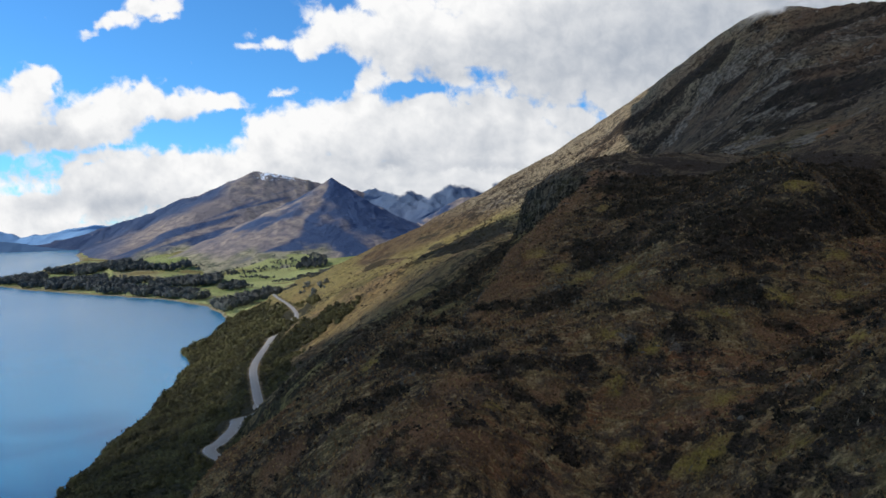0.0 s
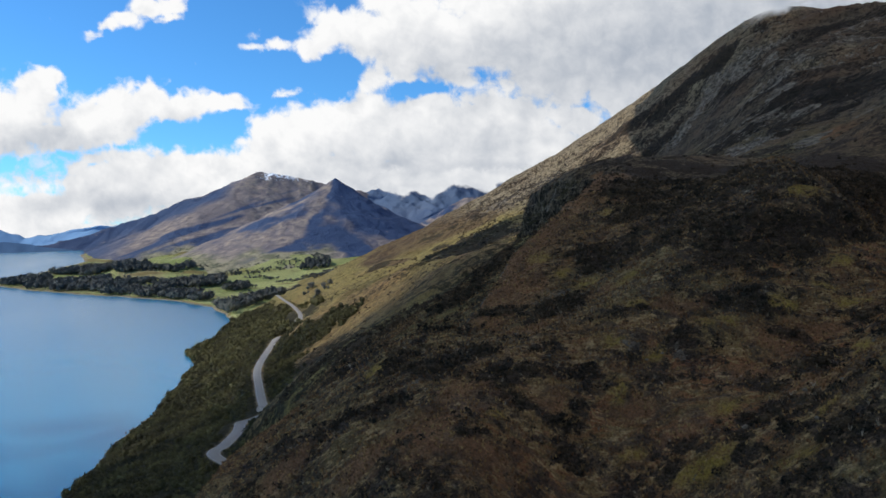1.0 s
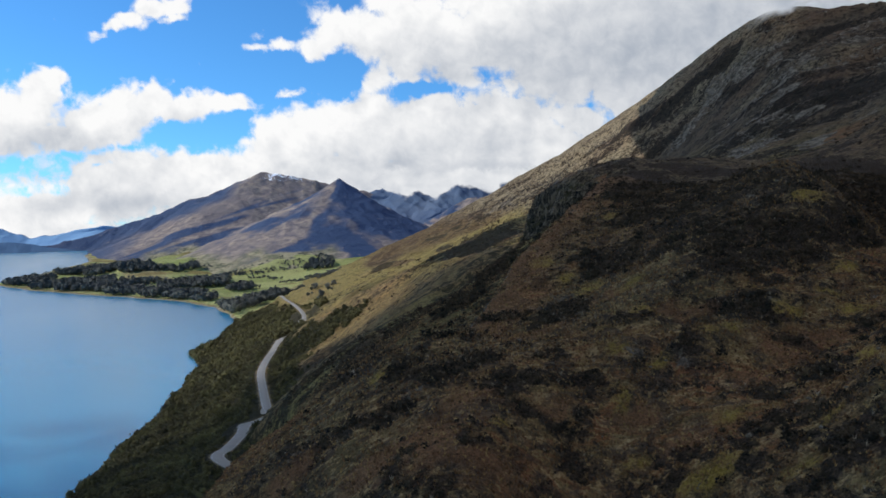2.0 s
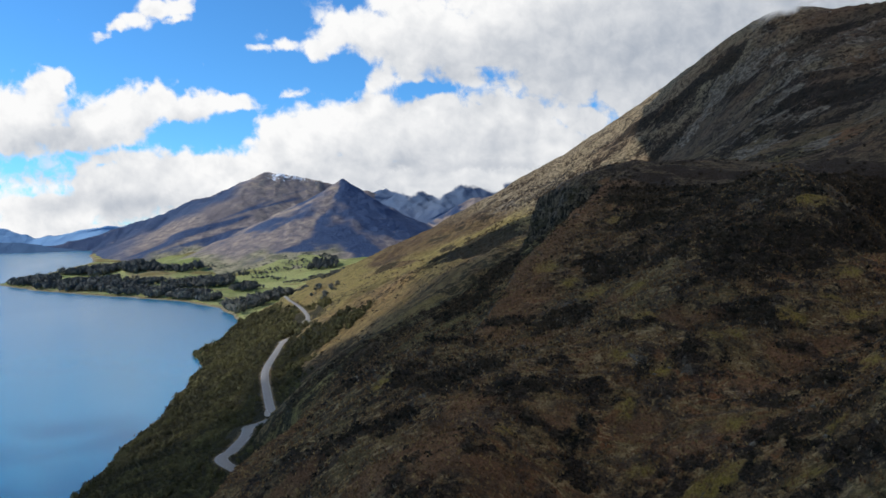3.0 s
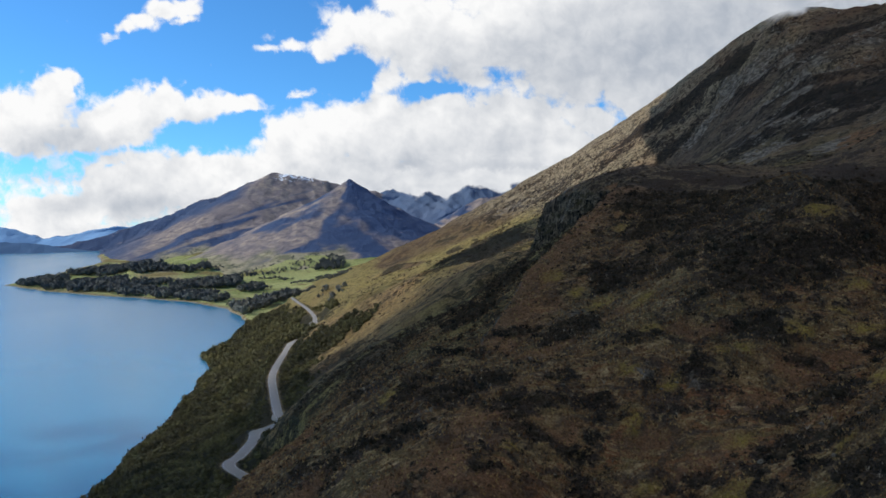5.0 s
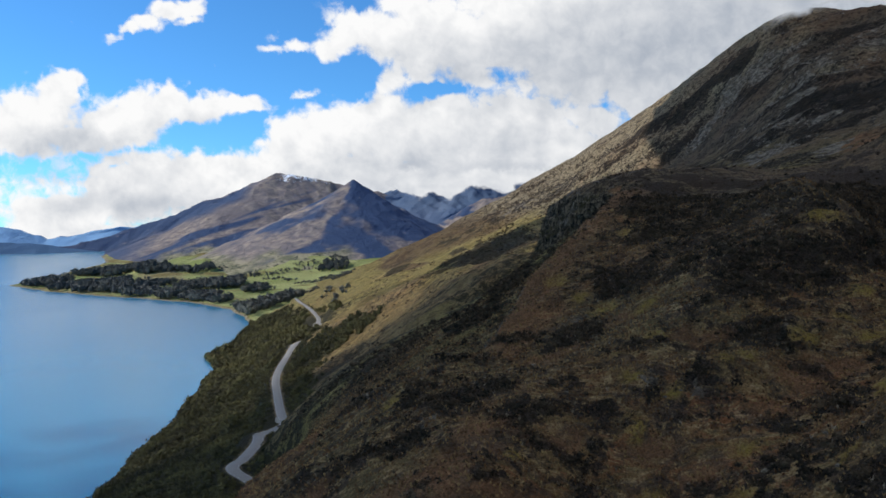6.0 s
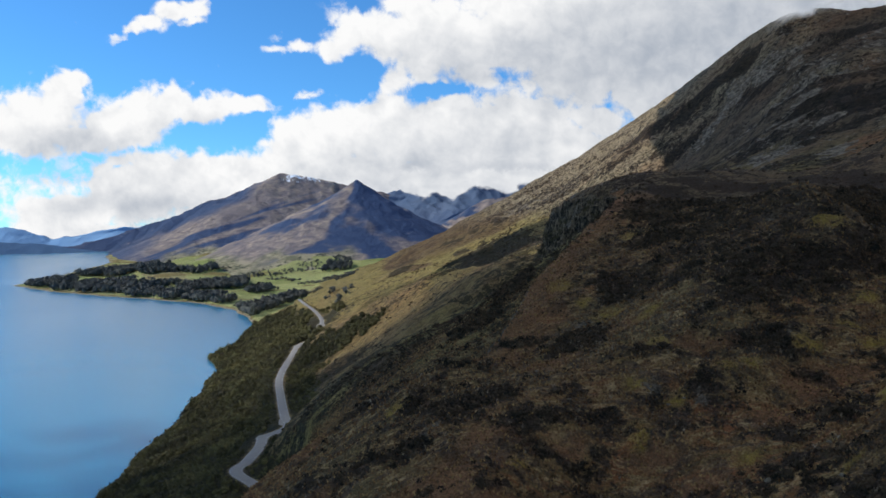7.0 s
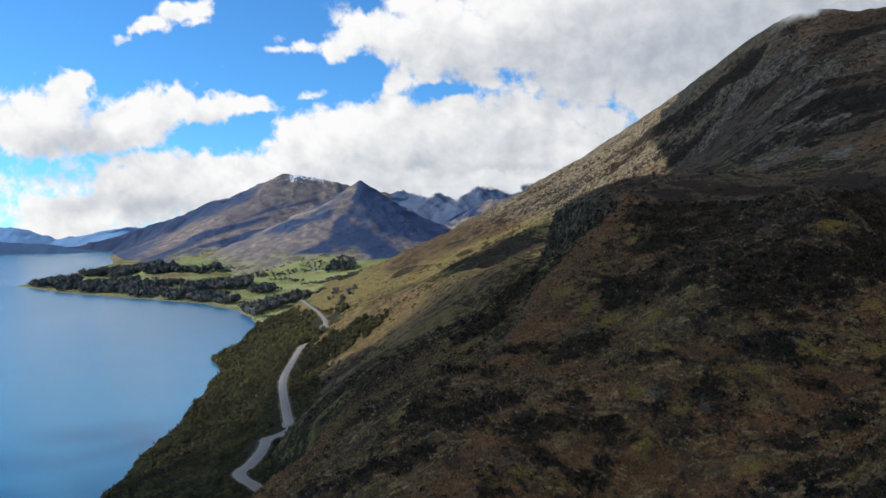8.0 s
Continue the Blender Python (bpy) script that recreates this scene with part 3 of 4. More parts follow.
    gold = step(0.25, 0.85, patches(x, y, GOLD, 1.6, 5) + 0.22 * n2 + 0.3 * n3) * (y < 330)
    russet = step(0.2, 0.8, patches(x, y, RUST, 2.5, 6) + 0.3 * n2 + 0.2 * n3) * (y < 400)
    murk = step(0.2, 0.75, np.maximum(patches(x, y, DARK, 2.2, 6), patches(x, y, DARK_BROW, 3.5, 9)) + 0.25 * n2 + 0.2 * n3)
    streak = fbm(x / 21, y / 9, 5, 64, 0.6)
    far_brow = step(165, 200, y)
    heath = step(-0.35, 0.95, 0.56 * murk + 0.85 * streak + 0.5 * n2 + 0.4 * n3 + 0.06 + 0.1 * far_brow + 0.22 * step(190, 225, y) * step(45, 80, x) - 0.5 * russet) * step(440, 280, y)
    heath = heath * (1 - gold) * (1 - 0.55 * step(62, 40, x) * step(185, 200, y) * step(300, 270, y))
    lip = step(-2, 1, below) * step(20, 7, below + 5 * n2) * step(185, 200, y) * step(345, 315, y)
    heath = heath * (1 - 0.85 * lip)
    inner = step(2, -6, np.where(y < 340, below, s + 4))
    drain = fbm(x / 110, y / 24, 4, 66)
    sere = step(-0.25, 0.25, fbm(x / 130, y / 45, 4, 68)) * step(930, 650, y)
    sere = np.maximum(sere, 0.85 * step(900, 600, y) * step(132, 112, z + 10 * n1) * (y > 330))
    sere = np.maximum(sere, 0.9 * brown)
    slope = lush * step(1250, 1050, y) * step(210, 160, z)
    # The gully under the rim: its shade is painted as heath.
    heath = np.maximum(heath * (1 - 0.75 * inner), 0.4 * inner * step(-78, -22, np.where(y < 340, below * 1.6, s) + 16 * n2 + 8 * n1) * step(205, 235, y) * step(660, 540, y + 50 * n1) * np.clip(0.95 + 0.5 * n2, 0, 1))
    heath = np.maximum(heath, slope * step(0.08, 0.4, drain + 0.4 * n2 + 0.25 * step(95, 70, z)) * 0.6)
    # Heath and painted shade together darken this side of the brow.
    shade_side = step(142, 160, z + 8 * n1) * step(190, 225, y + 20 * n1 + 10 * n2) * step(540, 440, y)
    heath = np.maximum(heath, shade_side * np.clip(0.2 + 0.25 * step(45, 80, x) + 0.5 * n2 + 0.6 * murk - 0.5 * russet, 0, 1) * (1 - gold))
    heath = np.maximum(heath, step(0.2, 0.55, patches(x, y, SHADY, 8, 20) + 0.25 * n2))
    # Shadow behind the shoulder, painted in as a strip of heath.
    shade_belt = step(-14, 4, edge_side(x, y, SHOULDER)) * step(1240, 1170, y + 30 * n1) * step(610, 660, y) * step(-40, 5, x) * step(182, 160, z)
    heath = np.maximum(heath, shade_belt * np.clip(0.8 + 0.5 * n2, 0, 1))
    heath = np.maximum(heath, murk * (y < 480) * step(172, 192, y))
    heath = np.maximum(heath, dotted * step(-0.1, 0.35, n2 + 0.6 * fbm(x / 22, y / 22, 3, 73)))
    along, across = 0.8 * x - 0.6 * y, 0.6 * x + 0.8 * y
    upper = step(165, 230, z) * (y > 430) * hill
    band = fbm(along / 170, across / 34, 5, 59)
    open_slope = step(1330, 1230, across) * upper
    crest = 0.35 * n1 + 0.3 * n2
    ribs = step(0.15, 0.6, patches(x, y, UP_ROCK, 12, 30) + crest) * upper
    burnt = step(0.15, 0.6, patches(x, y, UP_TAN, 12, 30) + 0.7 * crest) * np.maximum(upper, y > 380)
    heath = np.maximum(heath, 0.7 * open_slope * step(0.1, 0.3, band + 0.15 * step(760, 640, across)) * (1 - ribs) * (1 - burnt))
    heath = np.maximum(heath, step(0.15, 0.5, patches(x, y, UP_DARK, 12, 30) + crest) * (y > 420))
    rock = upper * np.clip(-0.08 + 1.5 * fbm(along / 110, across / 26, 5, 60) * step(1340, 1200, across), 0, 0.85)
    rust = np.maximum(upper * step(0.1, 0.45, fbm(x / 130, y / 130, 4, 63)) * (1 - heath) * 0.3, step(1250, 1330, across) * upper * 0.06)
    rock = np.maximum(rock, 0.85 * ribs)
    rust = np.maximum(rust, 0.8 * burnt * (y < 600))
    tawny = np.maximum(step(1150, 1240, y + 30 * n1) * step(185, 235, z + 20 * n2) * step(1800, 1600, y), 0.8 * burnt * (y > 600))
    heath = np.maximum(heath, 0.62 * tawny * step(0.12, 0.34, fbm(along / 30, across / 12, 4, 74)))
    rust = np.maximum(rust, 0.75 * np.maximum(russet, lip))
    rock = np.maximum(rock, patches(x, y, STONE, 3) * 0.6)
    rock = np.maximum(rock, 0.95 * np.exp(-((below - 0.5) / 2.2) ** 2) * step(195, 210, y))
    rock = np.maximum(rock, np.clip(0.62 + 0.5 * n2 + 0.4 * n1, 0.2, 0.85) * np.exp(-((s - 1) / 11) ** 2) * np.exp(-((y - 425) / 66) ** 4))
    low = (y > 1500) & (z < lowland(x, y) + 4)
    fu, fv = 0.85 * x + 0.5 * y + 25 * n1, 0.9 * y - 0.4 * x
    field = lattice(np.floor(fu / 150).astype(np.int64), np.floor(fv / 110).astype(np.int64), 7)
    open_land = fbm(x / 230, y / 70, 3, 53)
    pasture = np.where(low & (z > lake_level(y) + 2.5), step(-0.5, -0.2, open_land - 0.45 * step(3250, 3600, y) * step(-500, -800, x)), 0)
    shingle = np.where(np.abs(z - lake_level(y) - 0.4) < 0.7, 0.7, 0) * (y > 1450)
    shingle = np.maximum(shingle, 0.12 * step(4.0, 3.2, d))
    return {"bush": bush, "lush": lush, "gold": gold, "rust": rust, "upper": upper, "heath": heath, "rock": rock, "pasture": pasture, "field": field, "sere": sere, "dun": (0.4 + 0.6 * step(40, 75, x)) * step(182, 222, y + 8 * n1) * step(480, 440, y) * (1 - russet) * (1 - gold), "tawny": tawny, "brown_shade": 0.85 * brown * (0.6 + 0.4 * step(-0.3, 0.2, n2)), "shingle": shingle}


ground = build_ground()

lake_x = np.concatenate([np.linspace(-6000, -2600, 8), np.linspace(-2500, 400, 60)])
lake_y = np.concatenate([np.linspace(-2500, -100, 8), np.linspace(0, 4900, 150)])
gx, gy = np.meshgrid(lake_x, lake_y)
lake = tagged(sheet("lake", np.stack([gx.ravel(), gy.ravel(), lake_level(gy.ravel())], 1), grid_faces(*gx.shape), M_WATER),
              "wide blue lake with light ripples along the hillside", "lake", kind="structure")


# ---- road ----
def ribbon(name, offsets, lift, material, a=0, b=None):
    line = ROAD_LINE[a:b]
    t = np.gradient(line[:, :2], axis=0)
    t /= np.linalg.norm(t, axis=1)[:, None]
    side = np.stack([t[:, 1], -t[:, 0]], 1)
    v = []
    for k, (p, s) in enumerate(zip(line, side)):
        for o, dz in offsets:
            wob = 0.35 * float(vnoise(k * 0.5, o, 77)) if abs(o) > 3.6 else 0
            v.append((p[0] + s[0] * (o + wob), p[1] + s[1] * (o + wob), p[2] + lift + dz))
    return sheet(name, v, grid_faces(len(line), len(offsets)), material)


road = tagged(ribbon("road", [(-3.1, -0.25), (-2.6, 0.06), (0, 0.12), (2.6, 0.06), (3.1, -0.25)], 0.12, M_ROAD),
              "grey winding two-lane chipseal road cut into the hillside", "road", kind="structure")


for mid in (-2.3, 2.3):
    line = ribbon("edge_line", [(mid - 0.06, 0.07), (mid + 0.06, 0.07)], 0.13, M_PAINT)
    line.parent = road


def layby(x, y, z, long, wide, turn, seed):
    """A lens of gravel beside the seal, its rim ragged, its edge sunk."""
    a = np.linspace(0, 2 * math.pi, 28, endpoint=False)
    v = [(x, y, z)]
    for ring, (r, dz) in enumerate(((0.55, 0.0), (0.9, -0.03), (1.08, -0.5))):
        rough = r * (1 + 0.14 * vnoise(np.cos(a) * 2 + 5, np.sin(a) * 2 + ring, seed))
        px, py = long * rough * np.cos(a), wide * rough * np.sin(a)
        v += list(zip(x + px * math.cos(turn) - py * math.sin(turn), y + px * math.sin(turn) + py * math.cos(turn), np.full(28, z + dz)))
    f = [(0, 1 + k, 1 + (k + 1) % 28) for k in range(28)]
    for ring in range(2):
        for k in range(28):
            p, q = 1 + ring * 28 + k, 1 + ring * 28 + (k + 1) % 28
            f += [(p, p + 28, q + 28), (p, q + 28, q)]
    ob = sheet("lay_by", v, f, M_GRAVEL)
    ob.parent = road
    return tagged(ob, "pale gravel pull-off beside the seal")


# middle, half-lengths and turn of each pull-off
for k, (x, y, z, long, wide, turn) in enumerate(LAYBYS):
    layby(x, y, z, long, wide, turn, 140 + k)


# ---- mountains ----
def at(u, v, y):
    """A place at the distance y north, by its bearing and its rise from the first viewpoint (both per 1400)."""
    return np.array(((u - 784) / 1400 * y, y, 152 + (429 - v) / 1400 * y))


def tents(x, y, ridges):
    """Height of a mountain from its ridge lines: (start, end, fall per metre)."""
    z = np.full(x.shape, -1e3)
    for a, b, fall in ridges:
        d = b - a
        t = np.clip(((x - a[0]) * d[0] + (y - a[1]) * d[1]) / (d[0] ** 2 + d[1] ** 2), 0, 1)
        r = np.hypot(x - a[0] - t * d[0], y - a[1] - t * d[1])
        z = np.maximum(z, a[2] + t * d[2] - fall * r * (1 - 0.00025 * np.minimum(r, 900)))
    return z


def build_mountain(label, ridges, spacing, rough, material, marks, reach=900, far=4740):
    ends = np.array([p for a, b, _ in ridges for p in (a, b)])
    x = np.arange(ends[:, 0].min() - reach, ends[:, 0].max() + reach, spacing)
    y = np.arange(max(ends[:, 1].min() - reach, 2600), min(ends[:, 1].max() + 350, far) + spacing, spacing)
    gx, gy = np.meshgrid(x, y)
    wx, wy = gx + 20 * fbm(gx / 150, gy / 150, 3, 61), gy + 20 * fbm(gx / 150, gy / 150, 3, 67)
    z = tents(wx, wy, ridges)
    base = np.maximum(lowland(gx, gy), lake_level(gy) - 30) - 4
    up = step(0, 120, z - base)
    z = z + up * rough * (ridged((gx + gy) / 170, (gx - gy) / 520, 5, 71) * 0.7 + ridged(gx / 120, gy / 150, 5, 72) * 0.5 - 0.5)
    z = np.maximum(z, base - 12)
    v = np.stack([gx.ravel(), gy.ravel(), z.ravel()], 1)
    f = grid_faces(*gx.shape)
    keep = (z - base).ravel()[f].max(1) > -4
    ob = sheet("mountain", v, f[keep], material, True, marks(gx, gy, z) if marks else None)
    return tagged(ob, label, "mountain", kind="structure")


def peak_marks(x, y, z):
    # The face turned from the sun, its shade painted into the mask.
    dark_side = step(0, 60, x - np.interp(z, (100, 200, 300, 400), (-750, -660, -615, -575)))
    bush_and_shade = step(0.0, 0.3, fbm(x / 240, y / 240, 4, 81) + 0.75 * dark_side - 0.2)
    scree = step(0.55, 0.8, fbm(x / 60, y / 260, 4, 82)) * step(230, 320, z) * 0.7
    return {"bush_and_shade": bush_and_shade, "scree": scree, "snow": 0 * x, "meadow": step(45, 8, z - lowland(x, y) + 25 * fbm(x / 90, y / 90, 3, 85)) * step(-400, -520, x)}


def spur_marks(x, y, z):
    bush_and_shade = step(0.0, 0.25, fbm(x / 70, z / 45, 4, 89))
    return {"bush_and_shade": bush_and_shade, "scree": step(0.3, 0.6, fbm(x / 50, z / 40, 4, 88)) * 0.5, "snow": 0 * x, "meadow": 0 * x}


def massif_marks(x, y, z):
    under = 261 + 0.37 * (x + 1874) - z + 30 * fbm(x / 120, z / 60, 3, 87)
    # Band of cloud shade under the ridge, painted blue-dark.
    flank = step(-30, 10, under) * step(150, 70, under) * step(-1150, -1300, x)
    bush_and_shade = step(0.0, 0.3, fbm(x / 420, (z - 0.37 * x) / 60, 4, 83) - 0.1)
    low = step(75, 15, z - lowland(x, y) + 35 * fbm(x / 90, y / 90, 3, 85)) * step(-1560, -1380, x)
    # West end tinted blue to paint in haze.
    bush_and_shade = np.maximum(bush_and_shade, 0.9 * step(-1540, -1800, x + 90 * fbm(x / 140, z / 70, 3, 86)))
    return {"bush_and_shade": np.maximum(flank, bush_and_shade), "scree": 0 * x, "snow": step(490, 545, z) * step(-1130, -1040, x) * 0.8, "meadow": low}


def chain(*points, fall):
    return [(a, b, fall) for a, b in zip(points[:-1], points[1:])]


peak_ridges = (chain(at(420, 412, 3700), at(500, 368, 3850), at(545, 340, 3900), at(588, 314, 3900), at(640, 350, 3960), at(715, 394, 3960), at(770, 424, 3960), fall=0.62)
               + chain(at(588, 314, 3900), at(560, 350, 3800), at(540, 392, 3680), at(515, 432, 3560), fall=0.66)
               + chain(at(500, 368, 3850), at(470, 405, 3700), at(430, 436, 3560), fall=0.55)
               + chain(at(620, 338, 3930), at(660, 400, 3750), at(690, 432, 3620), fall=0.7))
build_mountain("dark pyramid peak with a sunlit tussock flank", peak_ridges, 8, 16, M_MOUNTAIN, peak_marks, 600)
massif_ridges = (chain(at(20, 437, 4480), at(90, 428, 4520), at(140, 418, 4560), at(200, 400, 4620), at(280, 371, 4640), at(350, 342, 4660), at(415, 316, 4670), at(450, 295, 4670), at(490, 308, 4670), at(560, 321, 4680), at(660, 345, 4680), fall=0.7)
                 + chain(at(440, 310, 4660), at(420, 345, 4480), at(370, 390, 4250), at(330, 425, 4000), fall=0.62)
                 + chain(at(370, 344, 4650), at(310, 388, 4420), at(240, 425, 4200), fall=0.62)
                 + chain(at(290, 375, 4640), at(220, 414, 4450), at(150, 440, 4300), fall=0.6)
                 + chain(at(500, 315, 4670), at(480, 360, 4400), at(455, 400, 4200), fall=0.65))
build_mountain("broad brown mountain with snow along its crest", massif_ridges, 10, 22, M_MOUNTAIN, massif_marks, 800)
back_ridges = (chain(at(630, 340, 4700), at(690, 326, 4715), at(722, 311, 4715), at(748, 314, 4715), at(766, 325, 4715), at(797, 303, 4715), at(818, 318, 4715), at(850, 312, 4715), at(930, 312, 4715), fall=0.7)
               + chain(at(690, 328, 4705), at(700, 362, 4560), at(716, 400, 4350), fall=0.8)
               + chain(at(835, 316, 4705), at(826, 358, 4560), at(800, 400, 4350), fall=0.8))
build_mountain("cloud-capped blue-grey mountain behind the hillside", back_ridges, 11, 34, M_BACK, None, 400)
spur_ridges = chain(at(715, 424, 4150), at(760, 388, 4180), at(792, 360, 4210), at(822, 346, 4230), at(852, 342, 4250), at(880, 350, 4250), at(930, 344, 4250), fall=0.7)
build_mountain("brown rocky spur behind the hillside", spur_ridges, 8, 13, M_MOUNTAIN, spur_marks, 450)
far_ridges = (chain(at(-120, 395, 4760), at(-20, 400, 4760), at(40, 419, 4760), at(100, 411, 4760), at(170, 397, 4760), at(240, 400, 4760), at(330, 420, 4760), fall=0.5))
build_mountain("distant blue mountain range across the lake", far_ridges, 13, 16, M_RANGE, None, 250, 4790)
near_ridges = chain(at(-100, 422, 4420), at(-20, 427, 4440), at(30, 430, 4440), at(80, 436, 4440), at(120, 442, 4440), fall=0.35)
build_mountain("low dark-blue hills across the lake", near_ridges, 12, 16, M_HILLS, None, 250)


# ---- clouds ----
def blobs(u, v, rows):
    d = np.zeros(u.shape)
    for cu, cv, ru, rv, s in rows:
        d = np.maximum(d, s * np.exp(-(((u - cu) / ru) ** 2 + ((v - cv) / rv) ** 2)) ** 0.7)
    return d


# Banks of cumulus: bearing, height, half-width, half-height, thickness.
BANK_WEST = [(10, 215, 110, 65, 1), (62, 160, 45, 35, 1), (92, 140, 22, 20, .9), (150, 215, 70, 45, 1), (215, 195, 55, 38, 1), (262, 175, 35, 28, 1),
             (320, 190, 60, 26, 1), (400, 185, 60, 15, .9), (90, 240, 110, 30, .9), (200, 235, 70, 22, .85), (60, 375, 110, 38, 1), (180, 345, 110, 55, 1),
             (300, 320, 90, 60, 1), (230, 300, 70, 30, .9), (130, 300, 50, 25, .7), (90, 405, 150, 16, 1), (330, 372, 90, 24, .9), (380, 290, 50, 35, .85),
             (170, 275, 60, 16, .7)]
BANK_NORTH = [(470, 250, 60, 45, 1), (560, 235, 110, 50, 1), (640, 205, 60, 45, 1), (700, 240, 160, 70, 1), (860, 240, 150, 75, 1), (480, 300, 150, 50, 1),
              (650, 310, 180, 50, 1), (830, 310, 200, 50, 1), (950, 270, 110, 60, 1), (655, 145, 35, 40, .9), (1010, 215, 50, 35, 1), (905, 205, 60, 40, 1),
              (780, 190, 50, 25, .9), (520, 210, 50, 18, .8)]
BANK_HIGH = [(545, 88, 30, 24, .95), (580, 60, 45, 38, 1), (640, 65, 60, 45, 1), (720, 70, 110, 75, 1), (860, 70, 150, 75, 1), (990, 100, 140, 100, 1),
             (1110, 100, 160, 140, 1), (1250, 40, 200, 140, 1), (1450, 0, 260, 110, 1), (1000, 10, 300, 60, 1), (690, 15, 60, 35, .85), (800, 120, 70, 40, .9)]
WISPS = [(150, 62, 26, 9, .7), (180, 48, 28, 12, .75), (215, 32, 32, 16, .8), (255, 15, 40, 16, .9), (300, 12, 30, 18, .85), (300, 34, 24, 9, .7),
         (435, 60, 24, 16, .5), (455, 84, 38, 10, .52), (492, 80, 32, 14, .58), (510, 165, 40, 8, .6), (545, 168, 25, 6, .5), (82, 38, 8, 10, .5), (340, 110, 7, 5, .45)]
GAPS = [(275, 250, 36, 14, .95), (405, 232, 38, 24, .75), (340, 266, 30, 8, .5), (30, 318, 65, 16, 1), (725, 158, 48, 11, .95), (845, 130, 22, 12, .6),
        (1040, 185, 40, 26, .62), (600, 135, 50, 26, .9), (40, 288, 60, 8, .55)]
# Shaded undersides of the banks.
GREY = [(40, 250, 75, 24, .5), (195, 358, 80, 15, .65), (55, 366, 55, 14, .4), (320, 215, 70, 12, .3), (690, 285, 130, 26, .3), (860, 265, 60, 22, .35), (830, 305, 130, 22, .45), (880, 100, 120, 30, .3)]


def build_clouds():
    y = 4830.0
    u, v = np.meshgrid(np.arange(-160, 1728, 5.0), np.arange(-160, 452, 5.0))
    wu, wv = u + 20 * fbm(u / 50, v / 45, 5, 91, 0.6), v + 15 * fbm(u / 50, v / 45, 5, 97, 0.6)
    puff = ridged(u / 75, v / 58, 5, 93, 0.55)
    thick = np.maximum.reduce([blobs(wu, wv, b) for b in (BANK_WEST, BANK_NORTH, BANK_HIGH, WISPS)])
    thick = thick - 0.5 * blobs(wu, wv, GAPS) + 0.14 * (puff - 0.2)
    thick = np.maximum(thick, 0.46 * step(190, 330, v) + 0.05 * puff)
    load = np.zeros(u.shape)
    for k in range(1, 9):
        load += np.clip(np.roll(np.roll(thick, 3 * k, 0), 2 * k, 1) - 0.45, 0, 0.6)
    face = np.roll(puff, (-2, -2), (0, 1)) - np.roll(puff, (2, 2), (0, 1))
    shade = np.clip(0.35 + 0.75 * np.exp(-0.34 * load) - 0.2 * face + 0.12 * fbm(u / 160, v / 110, 3, 95), 0.0, 1)
    grey = step(780, 1250, u + 0.6 * v) * step(330, 60, v)
    shade = shade * (1 - 0.68 * grey) * (1 - blobs(wu, wv, GREY))
    verts = np.stack([((u - 784) / 1400 * y).ravel(), np.full(u.size, y), (152 + (429 - v) / 1400 * y).ravel()], 1)
    ob = sheet("cloud_backdrop", verts, grid_faces(*u.shape), M_CLOUD, True, {"thick": thick, "shade": shade})
    return tagged(ob, "banks of white cumulus cloud with grey undersides", "clouds", kind="structure")


build_clouds()


def build_shade_deck():
    """A low cloud added over the hillside, out of view, to cast shade on it."""
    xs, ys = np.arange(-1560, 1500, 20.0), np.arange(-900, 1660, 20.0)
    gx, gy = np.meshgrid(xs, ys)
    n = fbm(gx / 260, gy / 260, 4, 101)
    # The rim is drawn to set where the cast shade ends.
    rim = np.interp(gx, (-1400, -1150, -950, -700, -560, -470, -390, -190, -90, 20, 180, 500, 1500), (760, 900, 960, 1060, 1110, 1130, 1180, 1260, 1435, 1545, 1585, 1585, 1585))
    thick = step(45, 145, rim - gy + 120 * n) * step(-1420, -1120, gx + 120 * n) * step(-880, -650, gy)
    # Thinned over the slopes that should catch more sun.
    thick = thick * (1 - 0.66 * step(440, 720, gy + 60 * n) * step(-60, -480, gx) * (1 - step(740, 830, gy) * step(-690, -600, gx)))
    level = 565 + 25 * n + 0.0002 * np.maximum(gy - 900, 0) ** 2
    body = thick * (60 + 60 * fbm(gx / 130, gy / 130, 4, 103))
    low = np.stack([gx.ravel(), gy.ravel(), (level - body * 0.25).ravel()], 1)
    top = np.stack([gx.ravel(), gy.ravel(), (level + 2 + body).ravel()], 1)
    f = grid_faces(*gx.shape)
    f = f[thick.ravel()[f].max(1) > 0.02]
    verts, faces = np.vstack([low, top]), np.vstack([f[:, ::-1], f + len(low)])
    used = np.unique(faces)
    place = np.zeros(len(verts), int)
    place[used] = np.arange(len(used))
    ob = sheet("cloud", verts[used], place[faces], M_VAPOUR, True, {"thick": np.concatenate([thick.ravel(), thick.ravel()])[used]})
    return tagged(ob, "unseen low cloud deck added to shade the hillside", "cloud")


def build_cap():
    """Mist that clings to the summit ridge: a thin, bulging sheet that glows, fitted to the view."""
    b, h = np.meshgrid(np.linspace(1215, 1700, 100), np.linspace(0, 1, 44))
    ridge = np.interp(b, (1215, 1260, 1330, 1400, 1480, 1560, 1700), (105, 77, 38, 14, 6, 2, -4))
    y = np.interp(b, (1215, 1260, 1330, 1400, 1480, 1560, 1700), (1290, 1262, 1215, 1180, 1135, 1085, 1020)) - 12 * np.sin(h * math.pi)
    rise = ridge + 42 - 170 * h
    x, z = (b - 784) / 1400 * y, 152 + (429 - rise) / 1400 * y
    edge = ridge + 22 * fbm(b / 45, rise / 30, 4, 115) + np.interp(b, (1240, 1290, 1340, 1400, 1440, 1560), (6, 16, 16, 0, -10, -14))
